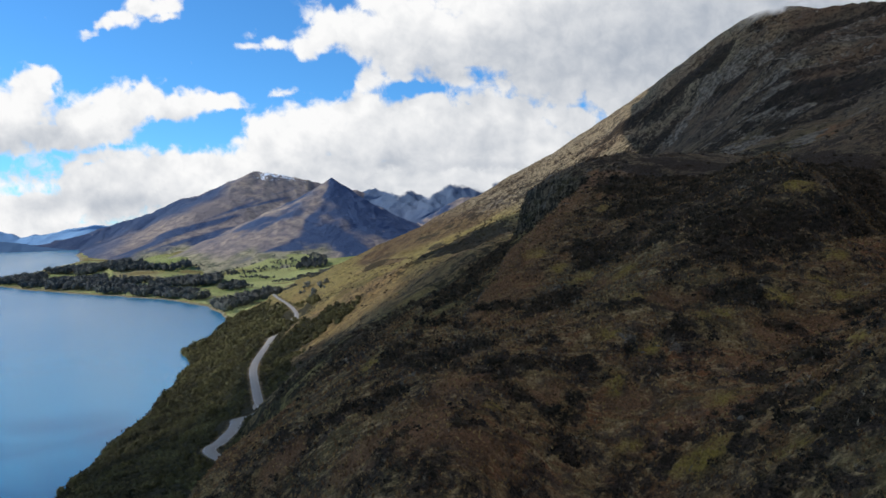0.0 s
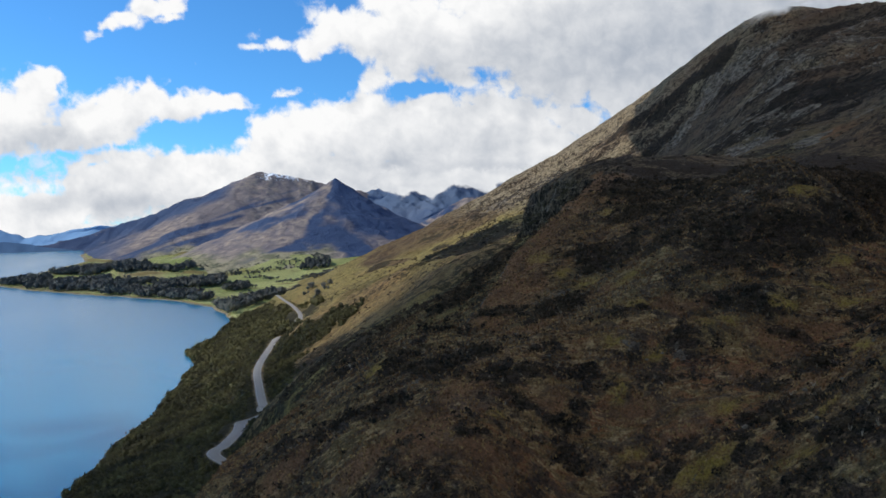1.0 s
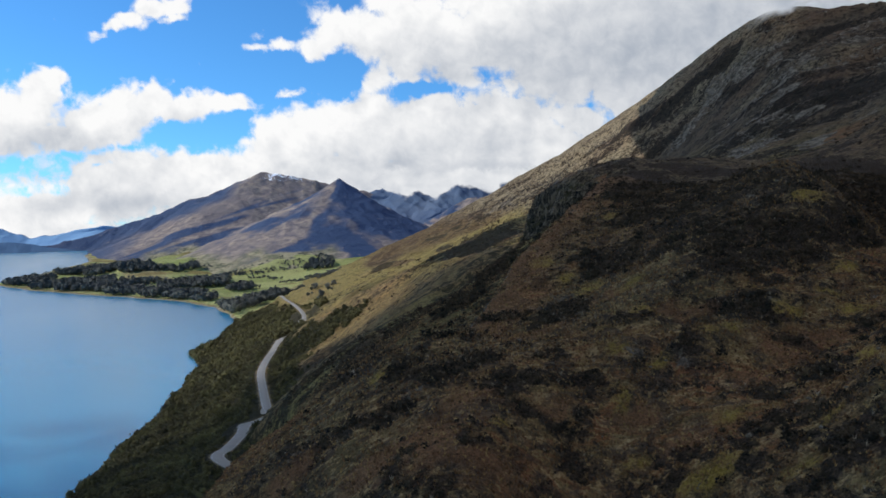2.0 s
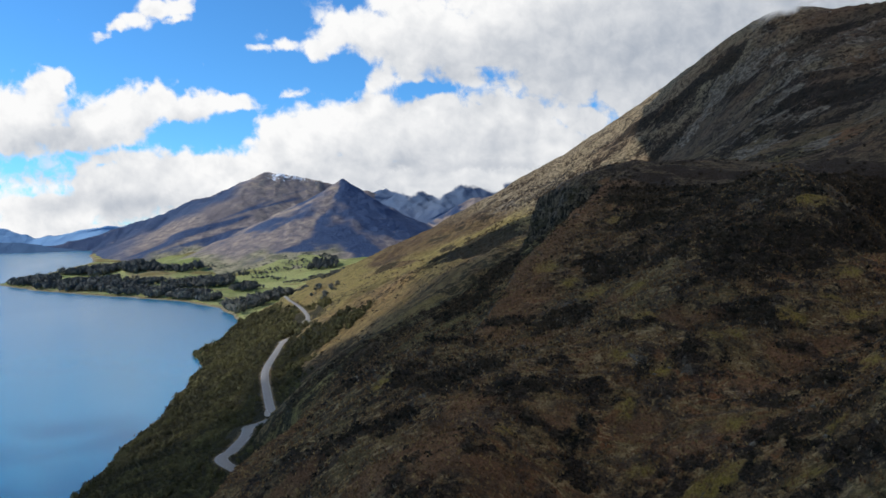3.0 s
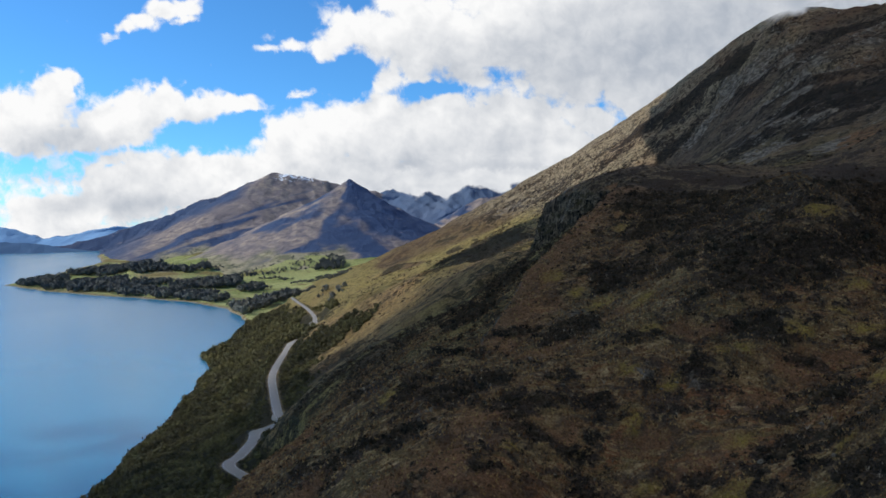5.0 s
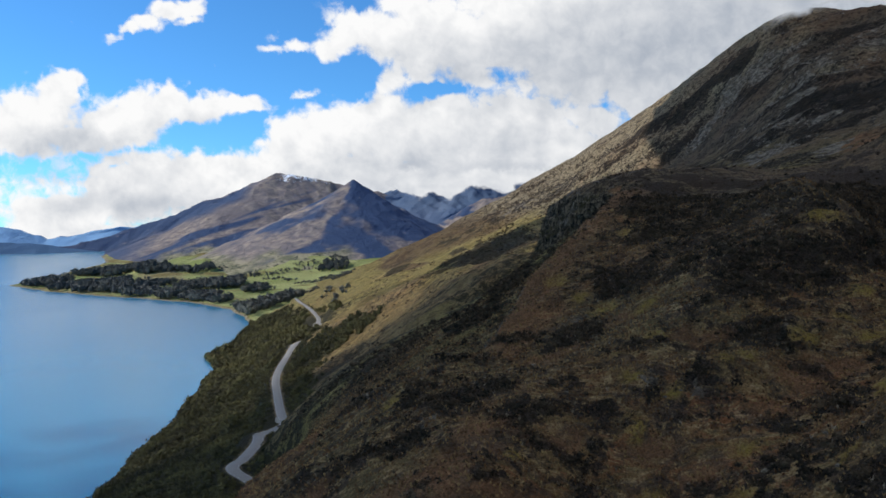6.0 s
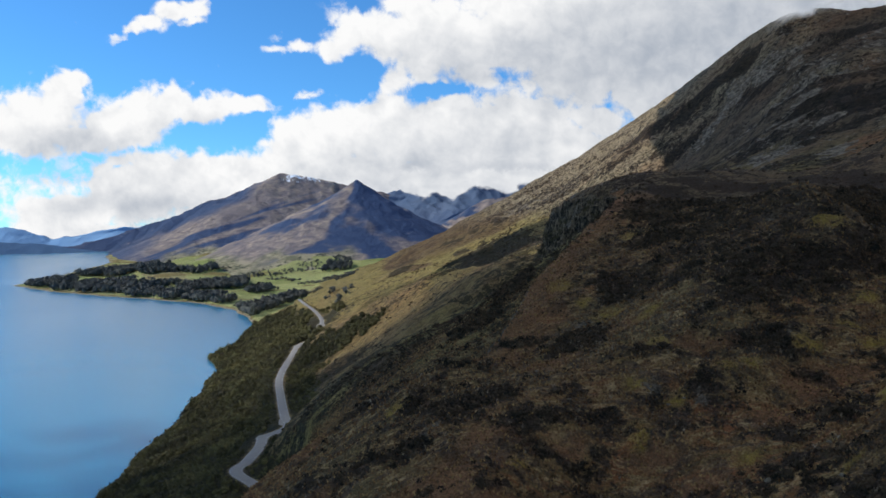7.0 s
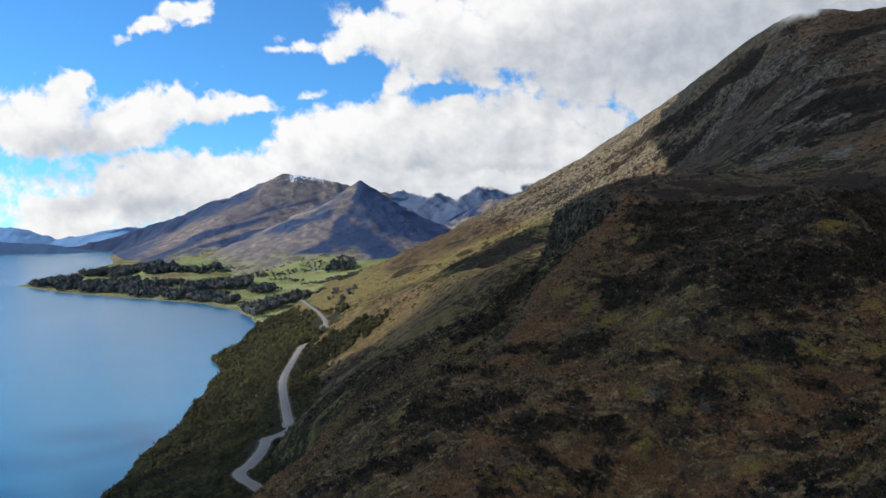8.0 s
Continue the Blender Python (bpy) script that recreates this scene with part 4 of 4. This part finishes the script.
    thick = step(26, -30, rise - edge) * step(1235, 1400, b)
    v = np.stack([x.ravel(), y.ravel(), z.ravel()], 1)
    # Brightness and shading come from the material's glow, not from the sun.
    ob = sheet("cloud", v, grid_faces(*x.shape), M_CLOUD, True, {"thick": thick * 0.85, "shade": 0.3 + 0.25 * fbm(b / 60, rise / 40, 3, 117)})
    return tagged(ob, "thin mist clinging to the summit ridge", "cloud")


def build_wreath():
    """A glowing cloud sheet in front of the mountains behind, fitted to the view to veil their tops."""
    b, r = np.meshgrid(np.linspace(600, 960, 90), np.linspace(270, 372, 34))
    y = 4310 + 12 * np.sin(b / 40)
    x, z = (b - 784) / 1400 * y, 152 + (429 - r) / 1400 * y
    edge = np.interp(b, (600, 650, 690, 722, 760, 797, 840, 960), (310, 325, 337, 325, 334, 318, 322, 322)) + 20 * fbm(b / 34, r / 18, 5, 121)
    thick = step(16, -24, r - edge - 14) * step(606, 690, b) * step(272, 326, r)
    v = np.stack([x.ravel(), y.ravel(), z.ravel()], 1)
    ob = sheet("cloud_backdrop", v, grid_faces(*b.shape), M_CLOUD, True, {"thick": thick, "shade": 0.55 + 0.25 * fbm(b / 40, r / 20, 3, 123)})
    return tagged(ob, "grey-white cloud sheet veiling the far mountain tops", "clouds", kind="structure")


build_wreath()
build_shade_deck()
build_cap()


# ---- plants ----
def ball():
    """A coarse round hull of 20 faces."""
    bm = bmesh.new()
    bmesh.ops.create_icosphere(bm, subdivisions=1, radius=1)
    v = np.array([p.co[:] for p in bm.verts])
    f = np.array([[q.index for q in p.verts] for p in bm.faces])
    bm.free()
    return v, f


BALL_V, BALL_F = ball()


def clump(rng, leaves, leaf=0.34, core=0.8, lumps=1, squash=0.8):
    """A bushy clump about one metre in radius, sitting on its base: a dark hull with loose leaf sprays."""
    vs, fs, n = [], [], 0
    for k in range(lumps):
        mid = np.array((rng.uniform(-0.6, 0.6), rng.uniform(-0.6, 0.6), rng.uniform(-0.1, 0.5))) if k else np.zeros(3)
        size = rng.uniform(0.5, 0.75) if k else 1.0
        if core:
            v = BALL_V * core * size * rng.uniform(0.8, 1.15, (len(BALL_V), 1)) + mid
            vs.append(v), fs.append(BALL_F + n)
            n += len(v)
        m = max(4, leaves // lumps)
        d = rng.normal(size=(m, 3))
        d[:, 2] = np.abs(d[:, 2]) - 0.25
        d /= np.linalg.norm(d, axis=1)[:, None]
        c = d * size * rng.uniform(0.75, 1.12, (m, 1)) + mid
        a = np.cross(d, rng.normal(size=(m, 3)))
        a /= np.linalg.norm(a, axis=1)[:, None]
        b = np.cross(d, a) + d * rng.uniform(-0.6, 0.9, (m, 1))
        s = leaf * rng.uniform(0.6, 1.3, (m, 1))
        tri = np.stack([c - a * s * 0.6, c + a * s * 0.6, c + b * s * 1.1], 1).reshape(-1, 3)
        vs.append(tri), fs.append(np.arange(3 * m).reshape(-1, 3) + n)
        n += 3 * m
    v = np.vstack(vs)
    v[:, 2] *= squash
    v[:, 2] += 0.45
    return v, np.vstack(fs)


def tuft(rng, blades=9, spread=0.6):
    """A tussock: blades fanning out from one foot, about one metre high."""
    vs = []
    for k in range(blades):
        a = rng.uniform(0, 6.283)
        r, w = spread * rng.uniform(0.3, 1.0), rng.uniform(0.09, 0.16)
        dx, dy = math.cos(a), math.sin(a)
        vs += [(-dy * w, dx * w, 0), (dy * w, -dx * w, 0), (dx * r, dy * r, rng.uniform(0.65, 1.0))]
    return np.array(vs), np.arange(3 * blades).reshape(-1, 3)


def twigs(rng):
    """A bare, pale shrub."""
    vs = []
    for k in range(12):
        a, r, w = rng.uniform(0, 6.283), rng.uniform(0.2, 0.8), rng.uniform(0.03, 0.06)
        dx, dy = math.cos(a), math.sin(a)
        z0 = rng.uniform(0, 0.4)
        vs += [(dx * z0 * 0.4 - dy * w, dy * z0 * 0.4 + dx * w, z0), (dx * z0 * 0.4 + dy * w, dy * z0 * 0.4 - dx * w, z0), (dx * r, dy * r, z0 + rng.uniform(0.4, 0.9))]
    return np.array(vs), np.arange(36).reshape(-1, 3)


def scatter(name, label, category, forms, places, sizes, heights, material, tones, rng):
    """One object of many plants, each a form turned, sized and set on its place."""
    which = rng.integers(0, len(forms), len(places))
    turn = rng.uniform(0, 6.283, len(places))
    vs, fs, ts, n = [], [], [], 0
    for k, (fv, ff) in enumerate(forms):
        i = np.where(which == k)[0]
        if not len(i):
            continue
        c, s = np.cos(turn[i])[:, None], np.sin(turn[i])[:, None]
        x = (fv[None, :, 0] * c - fv[None, :, 1] * s) * sizes[i, None] + places[i, None, 0]
        y = (fv[None, :, 0] * s + fv[None, :, 1] * c) * sizes[i, None] + places[i, None, 1]
        z = fv[None, :, 2] * heights[i, None] + places[i, None, 2]
        vs.append(np.stack([x, y, z], -1).reshape(-1, 3))
        fs.append((ff[None] + np.arange(len(i))[:, None, None] * len(fv) + n).reshape(-1, 3))
        ts.append(np.clip(np.repeat(tones[i], len(fv)) + rng.uniform(-0.12, 0.12, len(i) * len(fv)), 0, 1))
        n += len(i) * len(fv)
    ob = sheet(name, np.vstack(vs), np.vstack(fs), material, False, {"tone": np.concatenate(ts)})
    return tagged(ob, label, category, kind="stuff")


def fan(rng, count, near, far, left=-0.6, right=0.6):
    """Random places on the ground between two distances, evenly over the area."""
    y = np.sqrt(rng.uniform(near ** 2, far ** 2, count))
    x = rng.uniform(left, right, count) * y
    return x, y


def on_land(x, y, sink=0.05):
    return np.stack([x, y, land(x, y) - sink], 1)


def plant_hillside():
    rng = np.random.default_rng(5)
    # heath shrubs
    x, y = fan(rng, 105000, 95, 330)
    p = on_land(x, y)
    c = cover(x, y, p[:, 2])
    keep = rng.uniform(0, 1, len(x)) < (0.09 + 0.55 * c["heath"]) * (1 - c["bush"]) * (1 - 0.6 * c["gold"])
    keep &= road_near(x, y)[0] > 6
    p, h = p[keep], c["heath"][keep]
    forms = [clump(rng, 24, 0.5, 0, 1, 0.95) for k in range(9)]
    size = (0.16 + 0.5 * rng.uniform(0, 1, len(p)) ** 2.2) * (0.7 + 0.7 * h) * np.where(rng.uniform(0, 1, len(p)) < 0.08, 1.8, 1.0)
    scatter("heath_shrubs", "dark matted heath shrubs on the near hillside", "shrubs", forms, p, size, size * rng.uniform(0.7, 1.2, len(p)), M_SHRUB, rng.uniform(0, 1, len(p)) ** 1.6, rng)
    # bigger bushes in the hollows
    x, y = fan(rng, 16000, 95, 300)
    p = on_land(x, y, 0.15)
    c = cover(x, y, p[:, 2])
    keep = (rng.uniform(0, 1, len(x)) < 0.3 * step(0.55, 0.95, c["heath"]) * step(-30, -5, p[:, 0]) + 0.006) & (c["bush"] < 0.5)
    p = p[keep]
    size = rng.uniform(0.7, 1.5, len(p))
    scatter("hollow_bushes", "rounded dark bushes in the hollows of the hillside", "bushes", [clump(rng, 70, 0.26, 0.5, 3, 0.9) for k in range(7)], p, size, size * rng.uniform(0.7, 1.1, len(p)), M_SHRUB, rng.uniform(0, 0.75, len(p)), rng)
    # tussock
    x, y = fan(rng, 90000, 95, 300)
    p = on_land(x, y)
    c = cover(x, y, p[:, 2])
    keep = (rng.uniform(0, 1, len(x)) < 0.75 * (1 - c["heath"]) * (1 - c["rock"]) + 0.1) & (c["bush"] < 0.5)
    p, gold = p[keep], c["gold"][keep]
    size = rng.uniform(0.4, 1.0, len(p))
    scatter("tussock", "rust and straw coloured tussock grass", "grass", [tuft(rng, 7) for k in range(8)], p, size, size * rng.uniform(0.6, 0.9, len(p)), M_TUSSOCK, np.clip(rng.uniform(0, 1, len(p)) ** 2 + 0.3 * gold, 0, 1), rng)
    # bare twigs
    x, y = fan(rng, 9000, 95, 230, -0.3, 0.6)
    p = on_land(x, y)
    c = cover(x, y, p[:, 2])
    p = p[rng.uniform(0, 1, len(x)) < 0.15 * c["heath"]]
    size = rng.uniform(0.5, 1.2, len(p))
    scatter("dead_shrubs", "bare grey twigs standing among the heath", "shrubs", [twigs(rng) for k in range(6)], p, size, size, M_DEAD, rng.uniform(0, 1, len(p)), rng)
    # scattered shrubs farther up and along the slope
    x, y = fan(rng, 62000, 300, 1620, -0.35, 0.6)
    p = on_land(x, y)
    c = cover(x, y, p[:, 2])
    n = fbm(x / 90, y / 90, 3, 57)
    keep = (rng.uniform(0, 1, len(x)) < 0.02 + 0.9 * np.clip(n, 0, 1) ** 1.5 + 0.3 * c["heath"] + 0.4 * (y < 1000) * c["heath"]) & (c["bush"] < 0.5) & (road_near(x, y)[0] > 7)
    strip = step(0, 50, x) * step(1080, 1140, y) * step(345, 310, p[:, 2])
    keep |= (rng.uniform(0, 1, len(x)) < 0.8 * strip * step(-0.1, 0.2, fbm(x / 25, y / 25, 3, 65)))
    keep &= rng.uniform(0, 1, len(x)) < 1 - (1 - strip) * 0.92 * step(180, 250, p[:, 2]) * (1 - 0.5 * c["heath"])
    p = p[keep]
    size = (0.3 + 1.0 * rng.uniform(0, 1, len(p)) ** 2.2) * np.clip(0.7 + p[:, 1] / 1500, 0.8, 1.6)
    scatter("slope_shrubs", "dark shrubs dotted over the tussock slopes", "shrubs", [clump(rng, 8, 0.6, 0.8, 1, 0.8) for k in range(6)], p, size, size * 0.8, M_SHRUB, rng.uniform(0, 0.7, len(p)), rng)


def plant_shore():
    rng = np.random.default_rng(8)
    y = np.sqrt(rng.uniform(200.0 ** 2, 1560.0 ** 2, 175000))
    x = rng.uniform(-0.72, 0.02, len(y)) * y
    z = land(x, y)
    d = road_near(x, y)[0]
    m = bush_zone(x, y, z, d)
    clear = 3.7 + 2.4 * rng.uniform(0, 1, len(x)) + 9 * step(372, 392, y) * step(462, 448, y) + 14 * step(900, 930, y) * step(1140, 1090, y)
    keep = (rng.uniform(0, 1, len(x)) < m * np.clip(420 / y, 0.25, 1)) & (d > clear)
    x, y, z, d = x[keep], y[keep], z[keep], d[keep]
    lump = fbm(x / 14, y / 14, 3, 62)
    size = rng.uniform(0.7, 1.8, len(x)) * np.clip(0.7 + y / 900, 1, 1.9) * np.clip(1 + 0.7 * lump, 0.6, 1.6)
    size = np.where(d < 9, np.minimum(size, 1.0), size)
    tone = np.clip(0.42 + 0.55 * fbm(x / 30, y / 30, 3, 58) + 0.25 * step(700, 1100, y) + 0.3 * lump + rng.uniform(-0.25, 0.25, len(x)), 0, 1)
    p = np.stack([x, y, z - 0.4], 1)
    tall = size * rng.uniform(0.8, 1.3, len(x)) * np.clip(1 + 0.6 * lump, 0.7, 1.7)
    near = y < 620
    for k, forms in ((near, [clump(rng, 36, 0.31, 0.82, 2, 0.85) for k in range(10)]), (~near, [clump(rng, 26, 0.36, 0.85, 1, 0.9) for k in range(10)])):
        scatter("lakeside_bush", "dense olive-green native bush along the lake shore", "bush", forms, p[k], size[k], tall[k], M_BUSH, tone[k], rng)


plant_hillside()
plant_shore()


# ---- woods on the flats ----
WOODS = [(-1104, 2498, 37, 120), (-960, 2324, 42, 120), (-847, 2206, 41, 119), (-752, 2119, 47, 62), (-712, 2158, 31, 95), (-634, 2034, 26, 83), (-1238, 2609, 35, 102),
         (-1533, 2783, 75, 110), (-1545, 2941, 55, 116), (-1324, 2668, 61, 183), (-1192, 2550, 69, 186), (-1278, 2847, 49, 146),
         (-1042, 2439, 31, 94), (-1085, 2773, 49, 111), (-839, 2250, 35, 106), (-750, 2125, 42, 78), (-863, 2147, 23, 28), (-898, 2664, 61, 182),
         (-836, 2714, 62, 169), (-788, 2682, 27, 76), (-1414, 3309, 80, 191), (-1270, 3189, 77, 80), (-1496, 3304, 71, 76), (-1557, 3233, 58, 60),
         (-1164, 3183, 57, 32), (-1055, 3133, 56, 39), (-513, 1789, 23, 69), (-478, 1805, 32, 97), (-476, 1957, 35, 105), (-482, 2175, 34, 102),
         (-652, 2462, 35, 103), (-466, 1675, 19, 42)]
PLANTATION = [(-500, 3043, 52, 58)]
HEDGES = [(-846, 3029, 86, 43), (-749, 2992, 64, 32), (-672, 3030, 54, 27), (-618, 3088, 55, 28), (-575, 3036, 43, 22), (-707, 2907, 46, 29),
          (-630, 2844, 30, 36), (-545, 2723, 43, 41), (-495, 2774, 40, 73), (-411, 2619, 37, 74), (-408, 2726, 29, 83), (-497, 3164, 56, 28),
          (-395, 3263, 58, 29), (-352, 3294, 28, 24), (-248, 1391, 15, 25), (-192, 1222, 10, 30), (-450, 2330, 20, 60), (-1159, 3167, 90, 45),
          (-1009, 3163, 56, 30), (-194, 1182, 10, 30), (-199, 1326, 14, 30)]
TREE_SPOTS = [(-1588, 2827, 50, 47), (-1246, 2548, 45, 86), (-1166, 2774, 30, 89), (-910, 2242, 22, 67), (-1098, 2465, 26, 79), (-837, 2179, 31, 29),
              (-681, 2065, 27, 26), (-632, 2076, 21, 42), (-495, 1749, 17, 25), (-1217, 2975, 30, 42), (-616, 2425, 43, 122)]


def inside(rows, rng, per, square=False):
    out = []
    for cx, cy, rx, ry in rows:
        n = max(6, int(per * rx * ry))
        a, r = rng.uniform(0, 6.283, n), np.sqrt(rng.uniform(0, 1, n))
        px, py = (rng.uniform(-1, 1, n), rng.uniform(-1, 1, n)) if square else (r * np.cos(a), r * np.sin(a))
        out.append(np.stack([cx + rx * px, cy + ry * py], 1))
    q = np.vstack(out)
    z = land(q[:, 0], q[:, 1])
    ok = z > lake_level(q[:, 1]) + 1.5
    return np.column_stack([q[ok], z[ok]])


def crown_form(rng):
    v, f = clump(rng, 46, 0.4, 0.72, 3, 1.0)
    v[:, 2] = (v[:, 2] + 0.55) * 0.62
    return v, f


def plant_woods():
    rng = np.random.default_rng(11)
    forms = [crown_form(rng) for k in range(8)]
    p = inside(WOODS, rng, 0.017)
    tall = rng.uniform(13, 27, len(p)) * np.clip(0.7 + p[:, 1] / 6000, 0.8, 1.2)
    scatter("woodland", "dark woods on the wooded point and flats", "woods", forms, p, tall * 0.42, tall * 0.75, M_LEAF, rng.uniform(0, 1, len(p)) ** 1.4, rng)
    p = inside(PLANTATION, rng, 0.03, True)
    tall = rng.uniform(17, 21, len(p))
    scatter("plantation", "square dark pine plantation among green paddocks", "trees", forms, p, tall * 0.36, tall * 0.8, M_LEAF, rng.uniform(0, 0.25, len(p)), rng)
    p = inside(HEDGES, rng, 0.02)
    tall = rng.uniform(4, 11, len(p))
    scatter("shelter_belts", "dark shelter belts between green paddocks", "trees", forms, p, tall * 0.45, tall * 0.75, M_LEAF, rng.uniform(0, 0.8, len(p)), rng)


plant_woods()


def part(name, v, f, material, parent, label="", values=None, smooth=False):
    ob = sheet(name, v, f, material, smooth, values)
    ob.parent = parent
    return tagged(ob, label)


def build_tree(rng, label):
    root = new("tree")
    rings, sides = 5, 6
    v = []
    for k in range(rings):
        h = k / (rings - 1)
        r = 0.05 * (1 - 0.75 * h)
        for s in range(sides):
            a = 6.283 * s / sides
            v.append((r * math.cos(a) + 0.02 * math.sin(3 * h), r * math.sin(a), h * 0.6))
    f = [(k * sides + s, k * sides + (s + 1) % sides, (k + 1) * sides + (s + 1) % sides, (k + 1) * sides + s) for k in range(rings - 1) for s in range(sides)]
    part("trunk", np.array(v), np.array(f), M_BARK, root, values={"tone": np.full(len(v), 0.4)})
    cv, cf = clump(rng, 110, 0.3, 0.66, 5, 1.0)
    cv = cv * np.array((0.3, 0.3, 0.42)) + np.array((0, 0, 0.32))
    part("crown", cv, cf, M_LEAF, root, values={"tone": rng.uniform(0.2, 0.8, len(cv))})
    return tagged(root, label, "tree", "trees along the wooded point")


def plant_trees():
    rng = np.random.default_rng(13)
    p = inside(TREE_SPOTS, rng, 0.0012)
    made = [build_tree(rng, "dark spreading tree by the lake shore"), build_tree(rng, "rounded dark-green tree on the wooded point"), build_tree(rng, "tall dark tree beside the shingle beach")]
    for k, q in enumerate(p[:70]):
        tall = rng.uniform(13, 22)
        m = Matrix.LocRotScale(Vector(q) - Vector((0, 0, 0.3)), Euler((0, 0, rng.uniform(0, 6.28))), Vector((tall, tall, tall)))
        ob = made[k] if k < len(made) else copy_thing(made[k % 3], m)
        ob.matrix_world = m


plant_trees()


# ---- stones ----
# x, y and half-width of each loose stone
BOULDERS = [(47.8, 126.8, 0.81), (57.8, 136.4, 0.78), (59.1, 130.8, 0.56), (23.3, 115.5, 0.74), (37.3, 147.7, 0.53), (40.4, 148.5, 0.53),
            (64.6, 129.6, 0.55), (55.9, 119.5, 0.68), (-28.1, 149.1, 0.43), (15.4, 174.5, 0.75), (75.2, 139.4, 0.6), (35.9, 113.0, 0.56),
            (-29.4, 139.3, 0.6), (18.3, 113.6, 0.65), (93.1, 226.5, 0.81), (124.7, 249.4, 1.25), (83.6, 214.8, 0.92), (19.5, 150.7, 0.54)]


def build_boulder(rng):
    bm = bmesh.new()
    bmesh.ops.create_icosphere(bm, subdivisions=3, radius=1)
    off = rng.uniform(0, 50, 3)
    for w in bm.verts:
        k = noise.fractal(w.co * 1.3 + Vector(off), 1.0, 2.0, 4)
        w.co *= 1 + 0.35 * k + 0.12 * noise.cell(w.co * 2.5 + Vector(off))
        w.co.z = max(w.co.z * 0.62, -0.3)
        w.co.x += 0.12 * round(w.co.z * 5) / 5
    me = bpy.data.meshes.new("boulder")
    bm.to_mesh(me)
    bm.free()
    me.materials.append(M_STONE)
    return new("boulder", me)


def lay_stones():
    rng = np.random.default_rng(17)
    made = [build_boulder(rng) for k in range(4)]
    for k, (x, y, r) in enumerate(BOULDERS):
        z = float(land(np.array([x]), np.array([y]))[0])
        m = Matrix.LocRotScale(Vector((x, y, z + 0.05 * r)), Euler((0, 0, rng.uniform(0, 6.28))), Vector((r * 0.8, r * 0.6, r * 0.7)))
        ob = made[k] if k < 4 else copy_thing(made[k % 4], m)
        ob.matrix_world = m
        tagged(ob, "pale weathered schist boulder among tussock and heath", "boulder", "boulders on the hillside")


lay_stones()


def build_outcrops():
    """Blocky schist ribs along the rim of the gully and under the crag."""
    rng = np.random.default_rng(19)
    made = [build_boulder(rng) for k in range(3)]
    rib = smooth_line([(-3, 197), (6, 219), (11, 234), (17, 252), (26, 268), (36, 291)], 10)[:, :2]
    spots = [(x, y, rng.uniform(0.6, 1.2)) for x, y in rib]
    spots += [(x + rng.uniform(0, 14), y + rng.uniform(-4, 4), rng.uniform(0.4, 0.8)) for x, y in smooth_line([(64, 352), (53, 368), (46, 390), (42, 416)], 5)[:, :2]]
    for k, (x, y, r) in enumerate(spots):
        x, y = x + rng.normal(0, 0.5 * r), y + rng.normal(0, r)
        z = float(land(np.array([x]), np.array([y]))[0]) - 0.25 * r
        m = Matrix.LocRotScale(Vector((x, y, z)), Euler((rng.uniform(-0.3, 0.3), rng.uniform(-0.3, 0.3), rng.uniform(0, 6.28))), Vector((r * 0.9, r * 1.2, r * rng.uniform(0.9, 1.7))))
        ob = made[k] if k < 3 else copy_thing(made[k % 3], m)
        ob.name = "rock_outcrop"
        ob.matrix_world = m
        tagged(ob, "grey schist outcrop on the rim of the gully", "outcrop", "outcrops along the gully rim")


build_outcrops()


def build_crag():
    """The broken rock face at the head of the gully."""
    line = smooth_line([(72, 340), (64, 352), (53, 369), (46, 391), (42, 416), (41, 442), (47, 466)], 26)[:, :2]
    t = np.gradient(line, axis=0)
    t /= np.linalg.norm(t, axis=1)[:, None]
    out = np.stack([-t[:, 1], t[:, 0]], 1)
    run = np.concatenate([[0], np.cumsum(np.linalg.norm(np.diff(line, axis=0), axis=1))])
    foot = land(line[:, 0] + 6.5 * out[:, 0], line[:, 1] + 6.5 * out[:, 1], False) - 1.5
    head = land(line[:, 0] - 6 * out[:, 0], line[:, 1] - 6 * out[:, 1], False) + 0.3
    n = 46
    h = np.linspace(0, 1, n)[:, None]
    s = np.repeat(run[None, :], n, 0)
    z = foot[None, :] + (head - foot)[None, :] * h
    ledges = 1.6 * (np.floor(h * 5 + 0.8 * fbm(s / 14, h * 2, 3, 131)) / 5)
    flute = 4.2 * ridged(s / 7, z / 26, 4, 133) + 1.8 * ridged(s / 2.6, z / 5, 4, 135) - 1.2
    o = 6.5 - 11.5 * (0.55 * h + 0.45 * ledges / 1.6) + (flute - 1.0) * np.sin(np.clip(h, 0, 1) * math.pi) ** 0.6
    x, y = line[None, :, 0] + o * out[None, :, 0], line[None, :, 1] + o * out[None, :, 1]
    v = np.stack([x.ravel(), y.ravel(), z.ravel()], 1)
    ob = sheet("crag", v, grid_faces(n, len(line)), M_CRAG, False)
    return tagged(ob, "dark fluted schist crag at the head of the gully", "crag")


build_crag()
